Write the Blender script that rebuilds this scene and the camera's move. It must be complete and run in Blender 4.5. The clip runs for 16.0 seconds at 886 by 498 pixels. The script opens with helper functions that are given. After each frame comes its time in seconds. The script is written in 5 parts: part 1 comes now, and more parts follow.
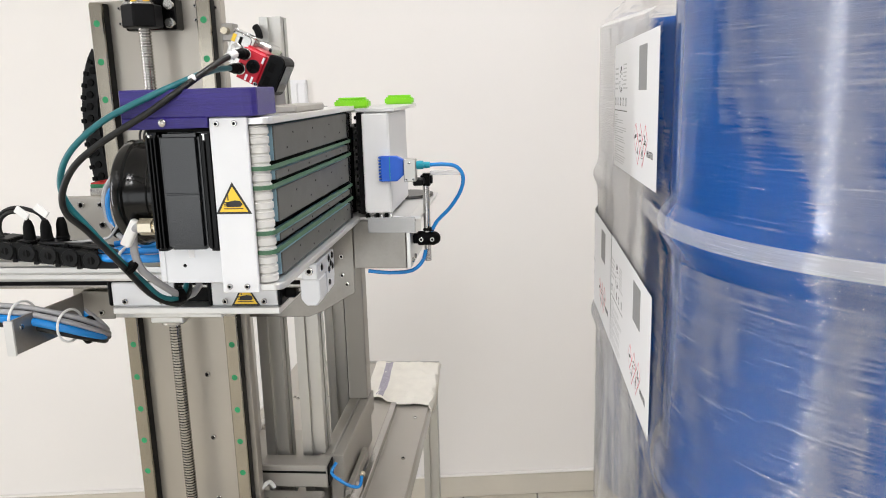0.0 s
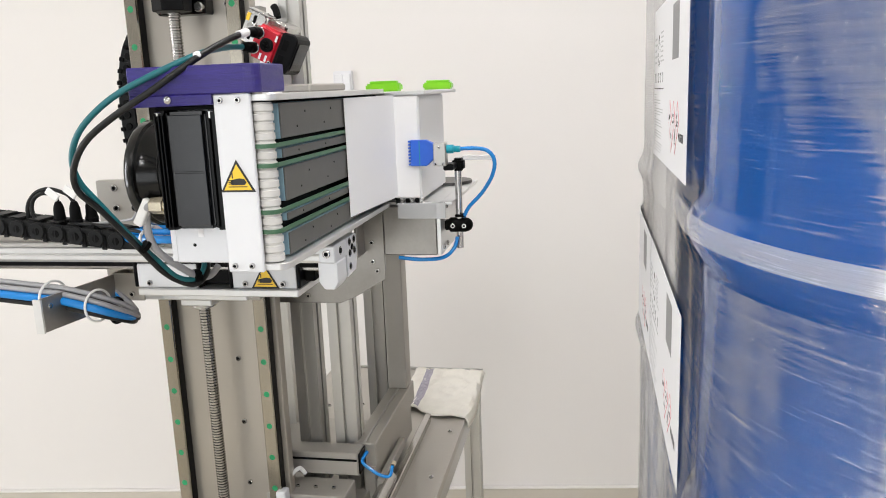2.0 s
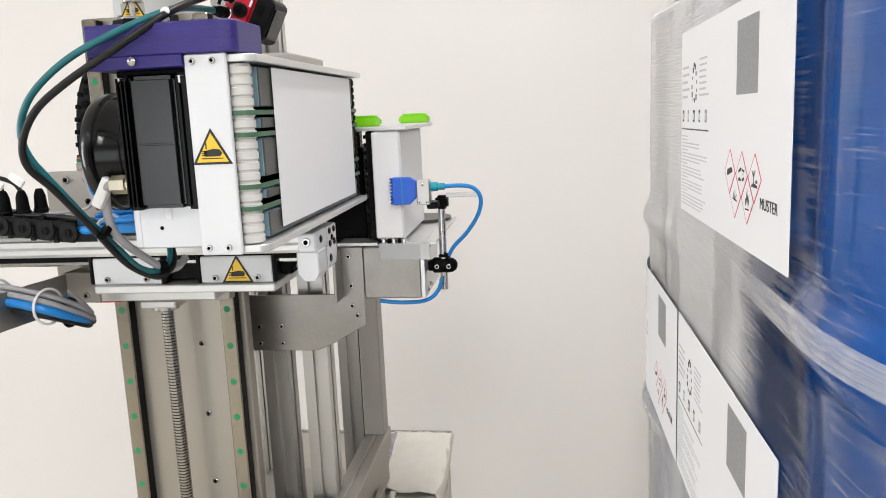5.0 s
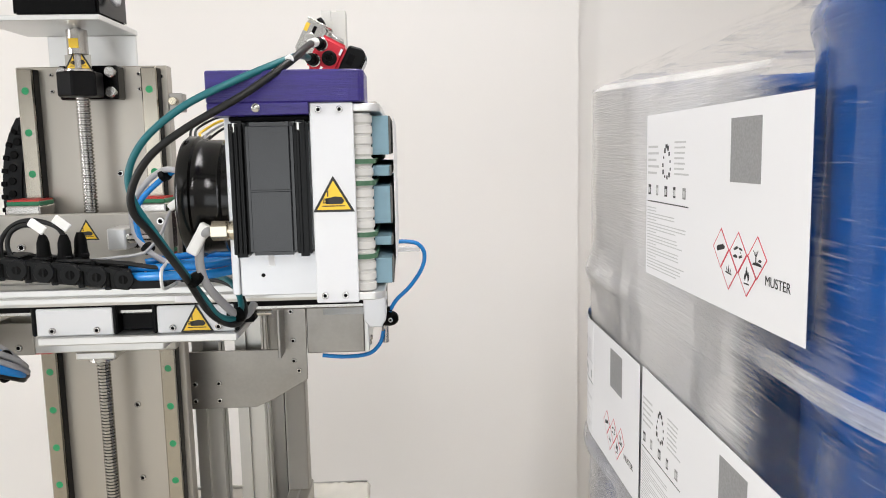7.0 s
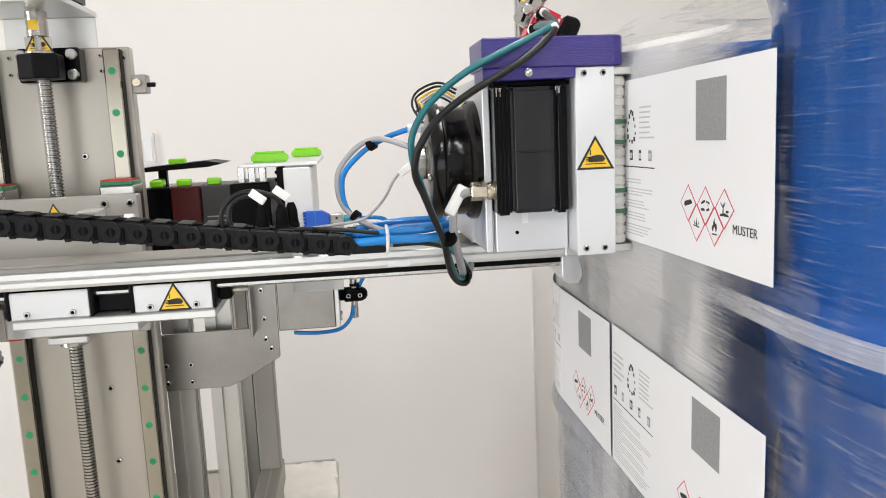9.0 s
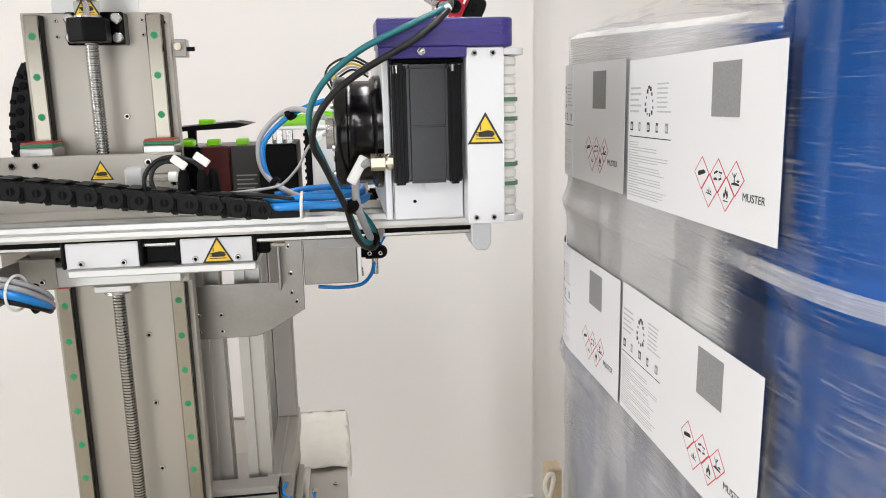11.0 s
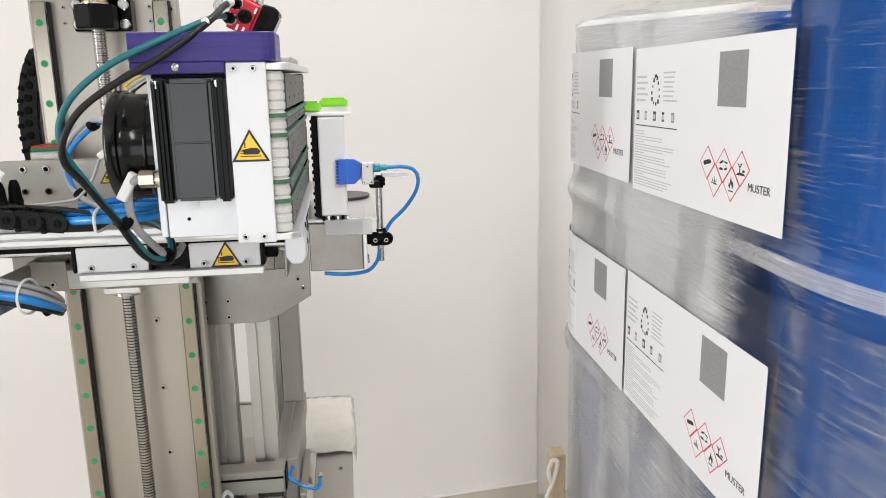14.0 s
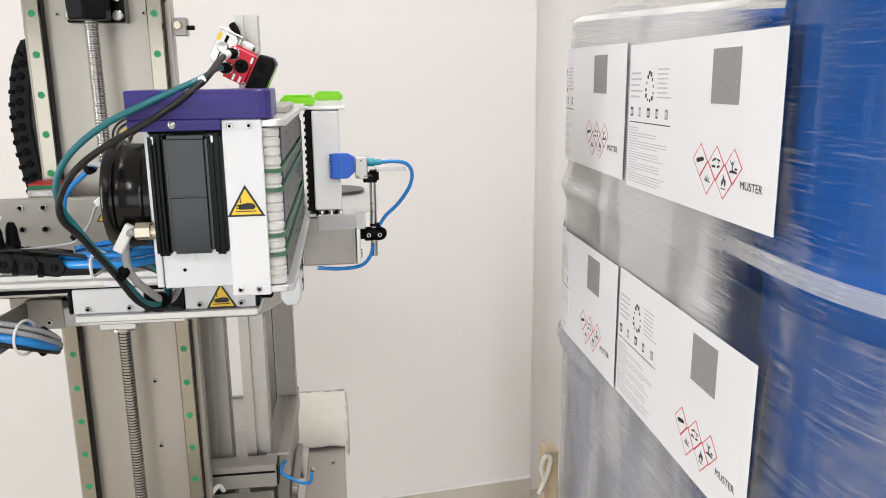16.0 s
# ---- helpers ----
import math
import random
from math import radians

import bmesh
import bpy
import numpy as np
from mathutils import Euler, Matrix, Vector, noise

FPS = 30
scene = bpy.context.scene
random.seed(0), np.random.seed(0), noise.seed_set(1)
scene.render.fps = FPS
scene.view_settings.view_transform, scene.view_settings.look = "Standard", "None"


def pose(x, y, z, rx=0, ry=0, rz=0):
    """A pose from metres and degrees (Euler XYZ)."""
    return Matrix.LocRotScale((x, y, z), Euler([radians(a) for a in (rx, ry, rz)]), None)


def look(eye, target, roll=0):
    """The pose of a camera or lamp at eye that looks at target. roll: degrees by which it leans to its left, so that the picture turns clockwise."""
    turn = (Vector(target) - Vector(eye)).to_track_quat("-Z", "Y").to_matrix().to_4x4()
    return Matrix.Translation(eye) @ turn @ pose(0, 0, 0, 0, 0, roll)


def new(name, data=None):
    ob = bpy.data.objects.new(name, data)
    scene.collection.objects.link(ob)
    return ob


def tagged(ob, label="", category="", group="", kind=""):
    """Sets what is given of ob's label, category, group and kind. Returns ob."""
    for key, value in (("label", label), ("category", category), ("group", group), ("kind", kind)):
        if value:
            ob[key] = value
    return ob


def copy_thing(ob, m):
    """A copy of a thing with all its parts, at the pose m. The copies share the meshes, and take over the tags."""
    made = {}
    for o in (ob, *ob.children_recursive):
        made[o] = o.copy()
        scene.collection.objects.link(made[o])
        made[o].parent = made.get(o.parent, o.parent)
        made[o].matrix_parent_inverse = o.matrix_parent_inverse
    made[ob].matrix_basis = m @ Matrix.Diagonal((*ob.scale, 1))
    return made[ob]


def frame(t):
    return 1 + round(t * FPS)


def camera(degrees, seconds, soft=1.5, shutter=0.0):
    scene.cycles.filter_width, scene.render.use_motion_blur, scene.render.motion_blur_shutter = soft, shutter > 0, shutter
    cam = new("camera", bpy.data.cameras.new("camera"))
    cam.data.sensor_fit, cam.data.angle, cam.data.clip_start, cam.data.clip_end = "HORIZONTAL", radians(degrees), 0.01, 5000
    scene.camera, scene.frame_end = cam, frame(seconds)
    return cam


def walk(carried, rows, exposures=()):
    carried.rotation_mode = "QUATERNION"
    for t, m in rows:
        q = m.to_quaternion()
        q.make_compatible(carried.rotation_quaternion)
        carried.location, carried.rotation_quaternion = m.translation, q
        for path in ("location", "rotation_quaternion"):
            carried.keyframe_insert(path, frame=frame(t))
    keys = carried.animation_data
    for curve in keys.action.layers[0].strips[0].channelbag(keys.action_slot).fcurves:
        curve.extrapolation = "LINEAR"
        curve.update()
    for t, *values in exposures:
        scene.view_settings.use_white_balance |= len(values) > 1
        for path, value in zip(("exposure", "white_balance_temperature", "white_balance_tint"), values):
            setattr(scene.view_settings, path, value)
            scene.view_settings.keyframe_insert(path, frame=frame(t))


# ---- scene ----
cam = camera(59.4, 16.0, soft=1.0)
PATH = [
    (0, (0.663, -1.520, -0.114), (0.482, 0.429, -0.523), -1.6),
    (0.5, (0.674, -1.492, -0.121), (0.454, 0.453, -0.532), -1.7),
    (1, (0.693, -1.447, -0.126), (0.417, 0.491, -0.537), -1.8),
    (1.5, (0.721, -1.403, -0.131), (0.385, 0.525, -0.545), -1.8),
    (2, (0.737, -1.357, -0.142), (0.363, 0.564, -0.551), -2.2),
    (2.5, (0.729, -1.295, -0.153), (0.354, 0.626, -0.567), -2.3),
    (3, (0.738, -1.242, -0.155), (0.371, 0.682, -0.560), -2.5),
    (5.5, (0.645, -1.137, -0.113), (0.463, 0.829, -0.436), -2.2),
    (6, (0.614, -1.155, -0.099), (0.527, 0.821, -0.392), -1.8),
    (6.5, (0.574, -1.164, -0.094), (0.591, 0.817, -0.368), -1.3),
    (7, (0.547, -1.175, -0.091), (0.640, 0.806, -0.353), -1.1),
    (7.5, (0.551, -1.178, -0.092), (0.679, 0.801, -0.345), -1.3),
    (8, (0.557, -1.178, -0.092), (0.705, 0.801, -0.343), -1.5),
    (8.5, (0.539, -1.178, -0.101), (0.728, 0.795, -0.368), -2.1),
    (9, (0.508, -1.205, -0.106), (0.739, 0.758, -0.408), -2.5),
    (11.5, (0.449, -1.280, -0.094), (0.695, 0.662, -0.503), -1.1),
    (12, (0.448, -1.280, -0.094), (0.687, 0.660, -0.514), -1.0),
    (12.5, (0.452, -1.277, -0.093), (0.685, 0.662, -0.524), -1.0),
    (13, (0.452, -1.276, -0.094), (0.683, 0.663, -0.528), -1.1),
    (13.5, (0.453, -1.279, -0.094), (0.684, 0.660, -0.525), -1.1),
    (14, (0.451, -1.282, -0.092), (0.685, 0.657, -0.523), -1.1),
    (14.5, (0.454, -1.282, -0.092), (0.688, 0.657, -0.519), -1.0),
    (15, (0.453, -1.282, -0.093), (0.687, 0.657, -0.523), -0.9),
    (15.5, (0.454, -1.281, -0.094), (0.691, 0.657, -0.529), -0.7),
    (16, (0.457, -1.279, -0.092), (0.699, 0.656, -0.536), -0.6),
]
walk(cam, [(t, look(eye, target, roll)) for t, eye, target, roll in PATH])

# ---- how the machine moves: y along its slide, z up the column, x out towards the drums ----


def eased(keys, t):
    """The value at t of a run of (seconds, value), straight between them."""
    if t <= keys[0][0]:
        return keys[0][1]
    for (a, u), (b, v) in zip(keys, keys[1:]):
        if t <= b:
            return u + (v - u) * (t - a) / (b - a)
    return keys[-1][1]


SLIDE_Y = [(0, -0.279), (4.3, -0.012), (4.6, -0.002), (4.9, 0.0)]
LIFT_Z = [(0, 0.008), (3.4, 0.008), (3.8, 0.015), (4.2, 0.036), (4.8, 0.078), (5.2, 0.099), (5.5, 0.104), (13.3, 0.103), (13.5, 0.1), (14, 0.078), (14.5, 0.041), (15, 0.014), (15.3, 0.009), (15.6, 0.008)]
REACH_X = [(0, 0), (6.3, 0), (6.5, 0.006), (6.6, 0.025), (7, 0.131), (7.5, 0.273), (7.9, 0.394), (8.02, 0.42), (8.2, 0.427), (8.5, 0.43), (9, 0.433), (9.9, 0.433), (10.1, 0.418), (11.5, 0.198), (12, 0.12), (12.5, 0.045), (12.75, 0.014), (13, 0.003), (13.3, 0)]
PAD_X = [(0, 0), (5.6, 0), (5.7, 0.002), (6.0, 0.016), (6.2, 0.018), (7.98, 0.018), (8.3, 0.008), (9.9, 0.007), (10.1, 0.016), (10.5, 0.018), (10.9, 0.0)]
FEED_Y = [(0, 0.286), (3.7, -0.114), (4.0, -0.131)]
KEY_T = [0, 0.5, 1, 1.5, 2, 2.5, 3, 3.4, 3.6, 3.8, 4, 4.2, 4.5, 4.7, 5, 5.2, 5.35, 5.5, 5.6, 5.7, 5.85, 6, 6.2, 6.3, 6.4, 6.5, 6.6, 6.7, 6.8, 7, 7.25, 7.5, 7.75, 7.9, 7.96, 8.02, 8.1, 8.2, 8.35, 8.5,
         9, 9.5, 9.9, 10, 10.1, 10.3, 10.5, 10.9, 11.5, 12, 12.5, 12.6, 12.75, 13, 13.2, 13.3, 13.5, 13.75, 14, 14.25, 14.5, 14.75, 15, 15.3, 15.6, 16]
MOVERS = []

# ---- world and lights ----
world = bpy.data.worlds.new("world")
scene.world = world
world.use_nodes = True
world.node_tree.nodes["Background"].inputs[0].default_value = (0.75, 0.78, 0.8, 1)
world.node_tree.nodes["Background"].inputs[1].default_value = 0.3
scene.view_settings.exposure = -0.19


def panel_lamp(x, y, sx, sy, power, z=1.28):
    data = bpy.data.lights.new("ceiling_lamp", "AREA")
    data.shape, data.size, data.size_y, data.energy = "RECTANGLE", sx, sy, power
    data.color = (1.0, 0.977, 0.985)
    ob = new("ceiling_lamp", data)
    ob.matrix_world = pose(x, y, z)
    return ob


for lx, ly, watts in ((0.70, -0.15, 22), (2.0, -1.9, 40), (-1.7, -2.4, 6), (0.5, -3.0, 44), (2.6, -4.0, 36)):
    panel_lamp(lx, ly, 0.14, 1.5, watts)
day = bpy.data.lights.new("window_light", "AREA")
day.shape, day.size, day.size_y, day.energy, day.color = "RECTANGLE", 0.6, 2.75, 144, (0.945, 0.955, 1.0)
# unseen south window; its eastern part is added to fill the lower wall
wide = bpy.data.lights.new("window_light", "AREA")
wide.shape, wide.size, wide.size_y, wide.energy, wide.color = "RECTANGLE", 3.6, 1.55, 48, (0.95, 0.98, 1.0)
new("window_light", wide).matrix_world = look((-0.625, -5.12, -0.5), (-0.625, 0, -0.5))
new("window_light", day).matrix_world = look((-4.54, -2.3, -0.16), (0, -2.3, -0.16))

# ---- materials ----
MATS = {}


def mat(name, color, rough=0.5, metal=0.0, var=0.06, scale=30.0, bump=0.0, bump_scale=200.0, stretch=(1, 1, 1), coat=0.0, fine=0.03, spec=0.5):
    """A surface with colour that varies at two scales, rough patches and fine relief."""
    m = bpy.data.materials.new(name)
    m.use_nodes = True
    nt = m.node_tree
    b = nt.nodes["Principled BSDF"]
    co = nt.nodes.new("ShaderNodeTexCoord")
    mp = nt.nodes.new("ShaderNodeMapping")
    mp.inputs["Scale"].default_value = stretch
    nt.links.new(co.outputs["Object"], mp.inputs["Vector"])
    big = nt.nodes.new("ShaderNodeTexNoise")
    big.inputs["Scale"].default_value, big.inputs["Detail"].default_value = scale, 4
    small = nt.nodes.new("ShaderNodeTexNoise")
    small.inputs["Scale"].default_value, small.inputs["Detail"].default_value = scale * 14, 3
    for n in (big, small):
        nt.links.new(mp.outputs[0], n.inputs["Vector"])
    mix = nt.nodes.new("ShaderNodeMix")
    mix.data_type = "RGBA"
    lo = [max(0.0, c * (1 - var * 2)) for c in color]
    hi = [min(1.0, c * (1 + var)) for c in color]
    mix.inputs["A"].default_value, mix.inputs["B"].default_value = (*lo, 1), (*hi, 1)
    add = nt.nodes.new("ShaderNodeMath")
    add.operation = "MULTIPLY_ADD"
    add.inputs[1].default_value = min(1.0, fine * 8)
    nt.links.new(small.outputs["Fac"], add.inputs[0])
    nt.links.new(big.outputs["Fac"], add.inputs[2])
    sub = nt.nodes.new("ShaderNodeMath")
    sub.operation = "SUBTRACT"
    sub.inputs[1].default_value = min(1.0, fine * 8) * 0.5
    sub.use_clamp = True
    nt.links.new(add.outputs[0], sub.inputs[0])
    nt.links.new(sub.outputs[0], mix.inputs["Factor"])
    nt.links.new(mix.outputs["Result"], b.inputs["Base Color"])
    rr = nt.nodes.new("ShaderNodeMapRange")
    rr.inputs["To Min"].default_value, rr.inputs["To Max"].default_value = max(0.02, rough * 0.75), min(1.0, rough * 1.25)
    nt.links.new(sub.outputs[0], rr.inputs["Value"])
    nt.links.new(rr.outputs[0], b.inputs["Roughness"])
    b.inputs["Metallic"].default_value = metal
    b.inputs["Coat Weight"].default_value = coat
    b.inputs["Specular IOR Level"].default_value = spec
    if bump:
        bn = nt.nodes.new("ShaderNodeTexNoise")
        bn.inputs["Scale"].default_value, bn.inputs["Detail"].default_value = bump_scale, 4
        nt.links.new(mp.outputs[0], bn.inputs["Vector"])
        bp = nt.nodes.new("ShaderNodeBump")
        bp.inputs["Strength"].default_value, bp.inputs["Distance"].default_value = bump, 0.002
        nt.links.new(bn.outputs["Fac"], bp.inputs["Height"])
        nt.links.new(bp.outputs[0], b.inputs["Normal"])
    MATS[name] = m
    return m


wall_paint = mat("wall_paint", (0.83, 0.803, 0.772), 0.75, var=0.015, scale=1.3, bump=0.08, bump_scale=260)
# made-up grey for the unseen south wall, to darken what the machine reflects
unseen_wall_grey = mat("unseen_wall_grey", (0.45, 0.445, 0.44), 0.7, var=0.04, scale=1.5, bump=0.08, bump_scale=260)
ceiling_paint = mat("ceiling_paint", (0.82, 0.82, 0.80), 0.8, var=0.02, scale=2)
floor_tile = mat("floor_tile", (0.58, 0.54, 0.46), 0.45, var=0.12, scale=5, fine=0.06)
grout = mat("grout", (0.30, 0.28, 0.25), 0.9)
skirting = mat("skirting_paint", (0.62, 0.58, 0.50), 0.35, var=0.05, scale=6)
alu = mat("anodised_aluminium", (0.54, 0.53, 0.505), 0.36, 0.85, var=0.05, scale=14, stretch=(1, 1, 0.06), bump=0.03)
alu_x = mat("brushed_aluminium", (0.72, 0.72, 0.71), 0.36, 0.8, var=0.05, scale=14, stretch=(0.05, 1, 1), bump=0.03)
plate_grey = mat("anodised_plate", (0.44, 0.42, 0.38), 0.5, 0.55, var=0.05, scale=9, bump=0.02)
column_plate = mat("column_plate", (0.44, 0.41, 0.36), 0.36, 0.7, var=0.05, scale=4, stretch=(1, 1, 0.4), bump=0.02)
steel = mat("ground_steel", (0.50, 0.485, 0.46), 0.22, 1.0, var=0.08, scale=20, stretch=(1, 1, 0.05))
rail_steel = mat("rail_steel", (0.36, 0.33, 0.275), 0.18, 1.0, var=0.1, scale=18, stretch=(1, 1, 0.05))
chrome = mat("zinc_plated_steel", (0.54, 0.53, 0.51), 0.2, 1.0, var=0.06, scale=60)
screw_steel = mat("ball_screw_steel", (0.36, 0.35, 0.33), 0.2, 1.0, var=0.08, scale=40)
sheet_steel = mat("sheet_steel", (0.33, 0.315, 0.295), 0.32, 0.9, var=0.16, scale=13, bump=0.03)
white_coat = mat("white_powder_coat", (0.67, 0.68, 0.695), 0.42, 0.0, var=0.02, scale=12, bump=0.03, bump_scale=500)
silver_coat = mat("silver_anodised", (0.66, 0.67, 0.69), 0.36, 0.4, var=0.03, scale=12, bump=0.03)
black_gloss = mat("black_motor_enamel", (0.0018, 0.0018, 0.002), 0.2, 0.0, var=0.2, scale=30, coat=0.0, spec=0.16)
black_satin = mat("black_lamination", (0.003, 0.0035, 0.005), 0.2, 0.0, var=0.45, scale=26, bump=0.03, bump_scale=300, spec=0.6)
housing_black = mat("black_anodised_turning", (0.002, 0.0018, 0.0015), 0.17, 0.0, var=0.3, scale=40, stretch=(6, 1, 1), bump=0.02, bump_scale=300, spec=0.32)
black_plastic = mat("black_plastic", (0.005, 0.005, 0.0055), 0.4, var=0.25, scale=40, bump=0.05, spec=0.1)
chain_plastic = mat("chain_plastic", (0.0085, 0.009, 0.0095), 0.42, var=0.3, scale=50, bump=0.06, spec=0.16)
rubber = mat("black_rubber", (0.0025, 0.0025, 0.0025), 0.55, var=0.2, scale=40, spec=0.08)
purple = mat("purple_print", (0.024, 0.014, 0.175), 0.33, var=0.28, scale=24, stretch=(0.3, 0.3, 5), bump=0.4, bump_scale=240, fine=0.11)
roller_grey = mat("pale_grey_roller", (0.60, 0.59, 0.56), 0.5, var=0.06, scale=60)
pad_face = mat("pad_face", (0.115, 0.115, 0.105), 0.5, 0.2, var=0.1, scale=25, bump=0.05)
pad_blue = mat("pad_foam", (0.23, 0.37, 0.44), 0.75, var=0.08, scale=60, bump=0.1)
belt_green = mat("green_belt", (0.055, 0.14, 0.075), 0.5, var=0.1, scale=60)
dot_green = mat("green_cap", (0.012, 0.27, 0.10), 0.4, var=0.1, scale=90)
end_green = mat("green_end_cap", (0.01, 0.16, 0.07), 0.35, var=0.1, scale=60)
red_seal = mat("red_seal", (0.42, 0.02, 0.015), 0.45)
latch_green = mat("lime_plastic", (0.22, 0.62, 0.012), 0.3, var=0.05, scale=40)
hose_blue = mat("blue_hose", (0.01, 0.22, 0.62), 0.22, var=0.08, scale=60)
comb_blue = mat("blue_plastic", (0.02, 0.12, 0.62), 0.42, var=0.08, scale=60)
teal_fit = mat("teal_fitting", (0.0, 0.28, 0.38), 0.3, var=0.1, scale=60)
cable_teal = mat("teal_cable", (0.008, 0.13, 0.15), 0.36, var=0.1, scale=60)
cable_black = mat("black_cable", (0.007, 0.007, 0.007), 0.38, var=0.2, scale=60, spec=0.35)
cable_grey = mat("grey_cable", (0.36, 0.36, 0.37), 0.5, var=0.08, scale=60)
cable_white = mat("white_tie", (0.78, 0.78, 0.76), 0.45, var=0.04, scale=60)
red_case = mat("red_anodised", (0.55, 0.012, 0.03), 0.3, 0.3, var=0.12, scale=40)
brass = mat("nickel_brass", (0.62, 0.56, 0.44), 0.25, 1.0, var=0.08, scale=40)
yellow = mat("warning_yellow", (0.80, 0.52, 0.03), 0.4, var=0.04, scale=40)
ink_black = mat("print_black", (0.02, 0.02, 0.02), 0.6)
ink_grey = mat("print_grey", (0.30, 0.30, 0.30), 0.65, var=0.2, scale=400)
ink_pale = mat("print_pale_grey", (0.58, 0.58, 0.58), 0.65, var=0.2, scale=400)
ink_red = mat("print_red", (0.62, 0.06, 0.09), 0.55)
paper = mat("label_paper", (0.80, 0.80, 0.81), 0.5, var=0.012, scale=9)
web_paper = mat("backing_paper", (0.78, 0.78, 0.78), 0.45, var=0.02, scale=9)
cart_red = mat("dark_red_cartridge", (0.055, 0.006, 0.006), 0.3, var=0.1, scale=20)
cart_grey = mat("dark_grey_cartridge", (0.035, 0.033, 0.032), 0.35, var=0.1, scale=20)
drum_blue = mat("drum_enamel", (0.0002, 0.070, 0.30), 0.11, 0.0, var=0.1, scale=6, coat=0.18, bump=0.16, bump_scale=26, stretch=(0.6, 0.6, 9), spec=0.3)
wood = mat("pallet_wood", (0.62, 0.50, 0.34), 0.75, var=0.15, scale=7, stretch=(6, 0.6, 6), bump=0.2)
cloth = mat("cotton_cloth", (0.86, 0.83, 0.75), 0.95, var=0.05, scale=25, bump=0.35, bump_scale=700)
cloth_print = mat("lilac_print", (0.50, 0.47, 0.54), 0.95, var=0.4, scale=160, bump=0.3, bump_scale=700)
table_grey = mat("table_plate", (0.49, 0.465, 0.42), 0.42, 0.5, var=0.05, scale=5, bump=0.02)
lens_glass = mat("dark_lens", (0.004, 0.004, 0.005), 0.12, spec=0.25)
label_clear = mat("hazy_plastic", (0.66, 0.67, 0.68), 0.3, var=0.06, scale=20)
label_clear.node_tree.nodes["Principled BSDF"].inputs["Alpha"].default_value = 0.4


def film_material(name, thin, thick, seed, fade=None, tilt=0.0, gloss=0.0):
    """Stretch film: mostly clear, milky along drawn-out wrinkles, pale in patches of painted reflection."""
    m = bpy.data.materials.new(name)
    m.use_nodes = True
    nt = m.node_tree
    b = nt.nodes["Principled BSDF"]
    out = nt.nodes["Material Output"]
    co = nt.nodes.new("ShaderNodeTexCoord")
    facs = []
    for k, (turn, sc, grain) in enumerate(((0.04, (10, 10, 360), 1.0), (-0.14, (16, 16, 600), 1.0), (0.02, (7, 7, 2.2), 1.0))):
        mp = nt.nodes.new("ShaderNodeMapping")
        mp.inputs["Rotation"].default_value = (turn + tilt, turn * 0.7, 0)
        mp.inputs["Scale"].default_value = sc
        mp.inputs["Location"].default_value = (seed, k * 3.1, seed * 0.5)
        n = nt.nodes.new("ShaderNodeTexNoise")
        n.inputs["Scale"].default_value, n.inputs["Detail"].default_value, n.inputs["Distortion"].default_value = 1.3, 6, 0.5
        nt.links.new(co.outputs["Object"], mp.inputs["Vector"])
        nt.links.new(mp.outputs[0], n.inputs["Vector"])
        r = nt.nodes.new("ShaderNodeMapRange")
        r.inputs["From Min"].default_value, r.inputs["From Max"].default_value = (0.62, 0.80) if k < 2 else (0.675, 0.80)
        value = n.outputs["Fac"]
        if k == 2:
            comb = nt.nodes.new("ShaderNodeMath")
            comb.operation = "MULTIPLY_ADD"
            comb.inputs[1].default_value = 0.3
            nt.links.new(facs[0][0].outputs["Fac"], comb.inputs[0])
            nt.links.new(value, comb.inputs[2])
            value = comb.outputs[0]
        nt.links.new(value, r.inputs["Value"])
        facs.append((n, r))
    a = nt.nodes.new("ShaderNodeMath")
    a.operation = "MAXIMUM"
    nt.links.new(facs[0][1].outputs[0], a.inputs[0])
    nt.links.new(facs[1][1].outputs[0], a.inputs[1])
    # broad patches: film haze plus room reflections, both put into the opacity
    a2 = nt.nodes.new("ShaderNodeMath")
    a2.operation = "MULTIPLY_ADD"
    a2.inputs[1].default_value = 0.5
    nt.links.new(facs[2][1].outputs[0], a2.inputs[0])
    nt.links.new(a.outputs[0], a2.inputs[2])
    r2 = nt.nodes.new("ShaderNodeMapRange")
    r2.inputs["To Min"].default_value, r2.inputs["To Max"].default_value = thin, thick
    nt.links.new(a2.outputs[0], r2.inputs["Value"])
    b.inputs["Base Color"].default_value = (0.78, 0.77, 0.75, 1)
    b.inputs["Roughness"].default_value = 0.22
    alpha = r2.outputs[0]
    if fade:
        sep = nt.nodes.new("ShaderNodeSeparateXYZ")
        nt.links.new(co.outputs["Object"], sep.inputs[0])
        shift = nt.nodes.new("ShaderNodeMath")
        shift.operation = "MULTIPLY_ADD"
        shift.inputs[1].default_value = 0.07
        nt.links.new(facs[0][0].outputs["Fac"], shift.inputs[0])
        nt.links.new(sep.outputs["Y"], shift.inputs[2])
        r3 = nt.nodes.new("ShaderNodeMapRange")
        r3.inputs["From Min"].default_value, r3.inputs["From Max"].default_value = fade
        nt.links.new(shift.outputs[0], r3.inputs["Value"])
        mul = nt.nodes.new("ShaderNodeMath")
        mul.operation = "MULTIPLY"
        nt.links.new(r3.outputs[0], mul.inputs[0])
        nt.links.new(alpha, mul.inputs[1])
        alpha = mul.outputs[0]
    nt.links.new(alpha, b.inputs["Alpha"])
    bp = nt.nodes.new("ShaderNodeBump")
    bp.inputs["Strength"].default_value, bp.inputs["Distance"].default_value = 0.5, 0.004
    h = nt.nodes.new("ShaderNodeMath")
    h.operation = "ADD"
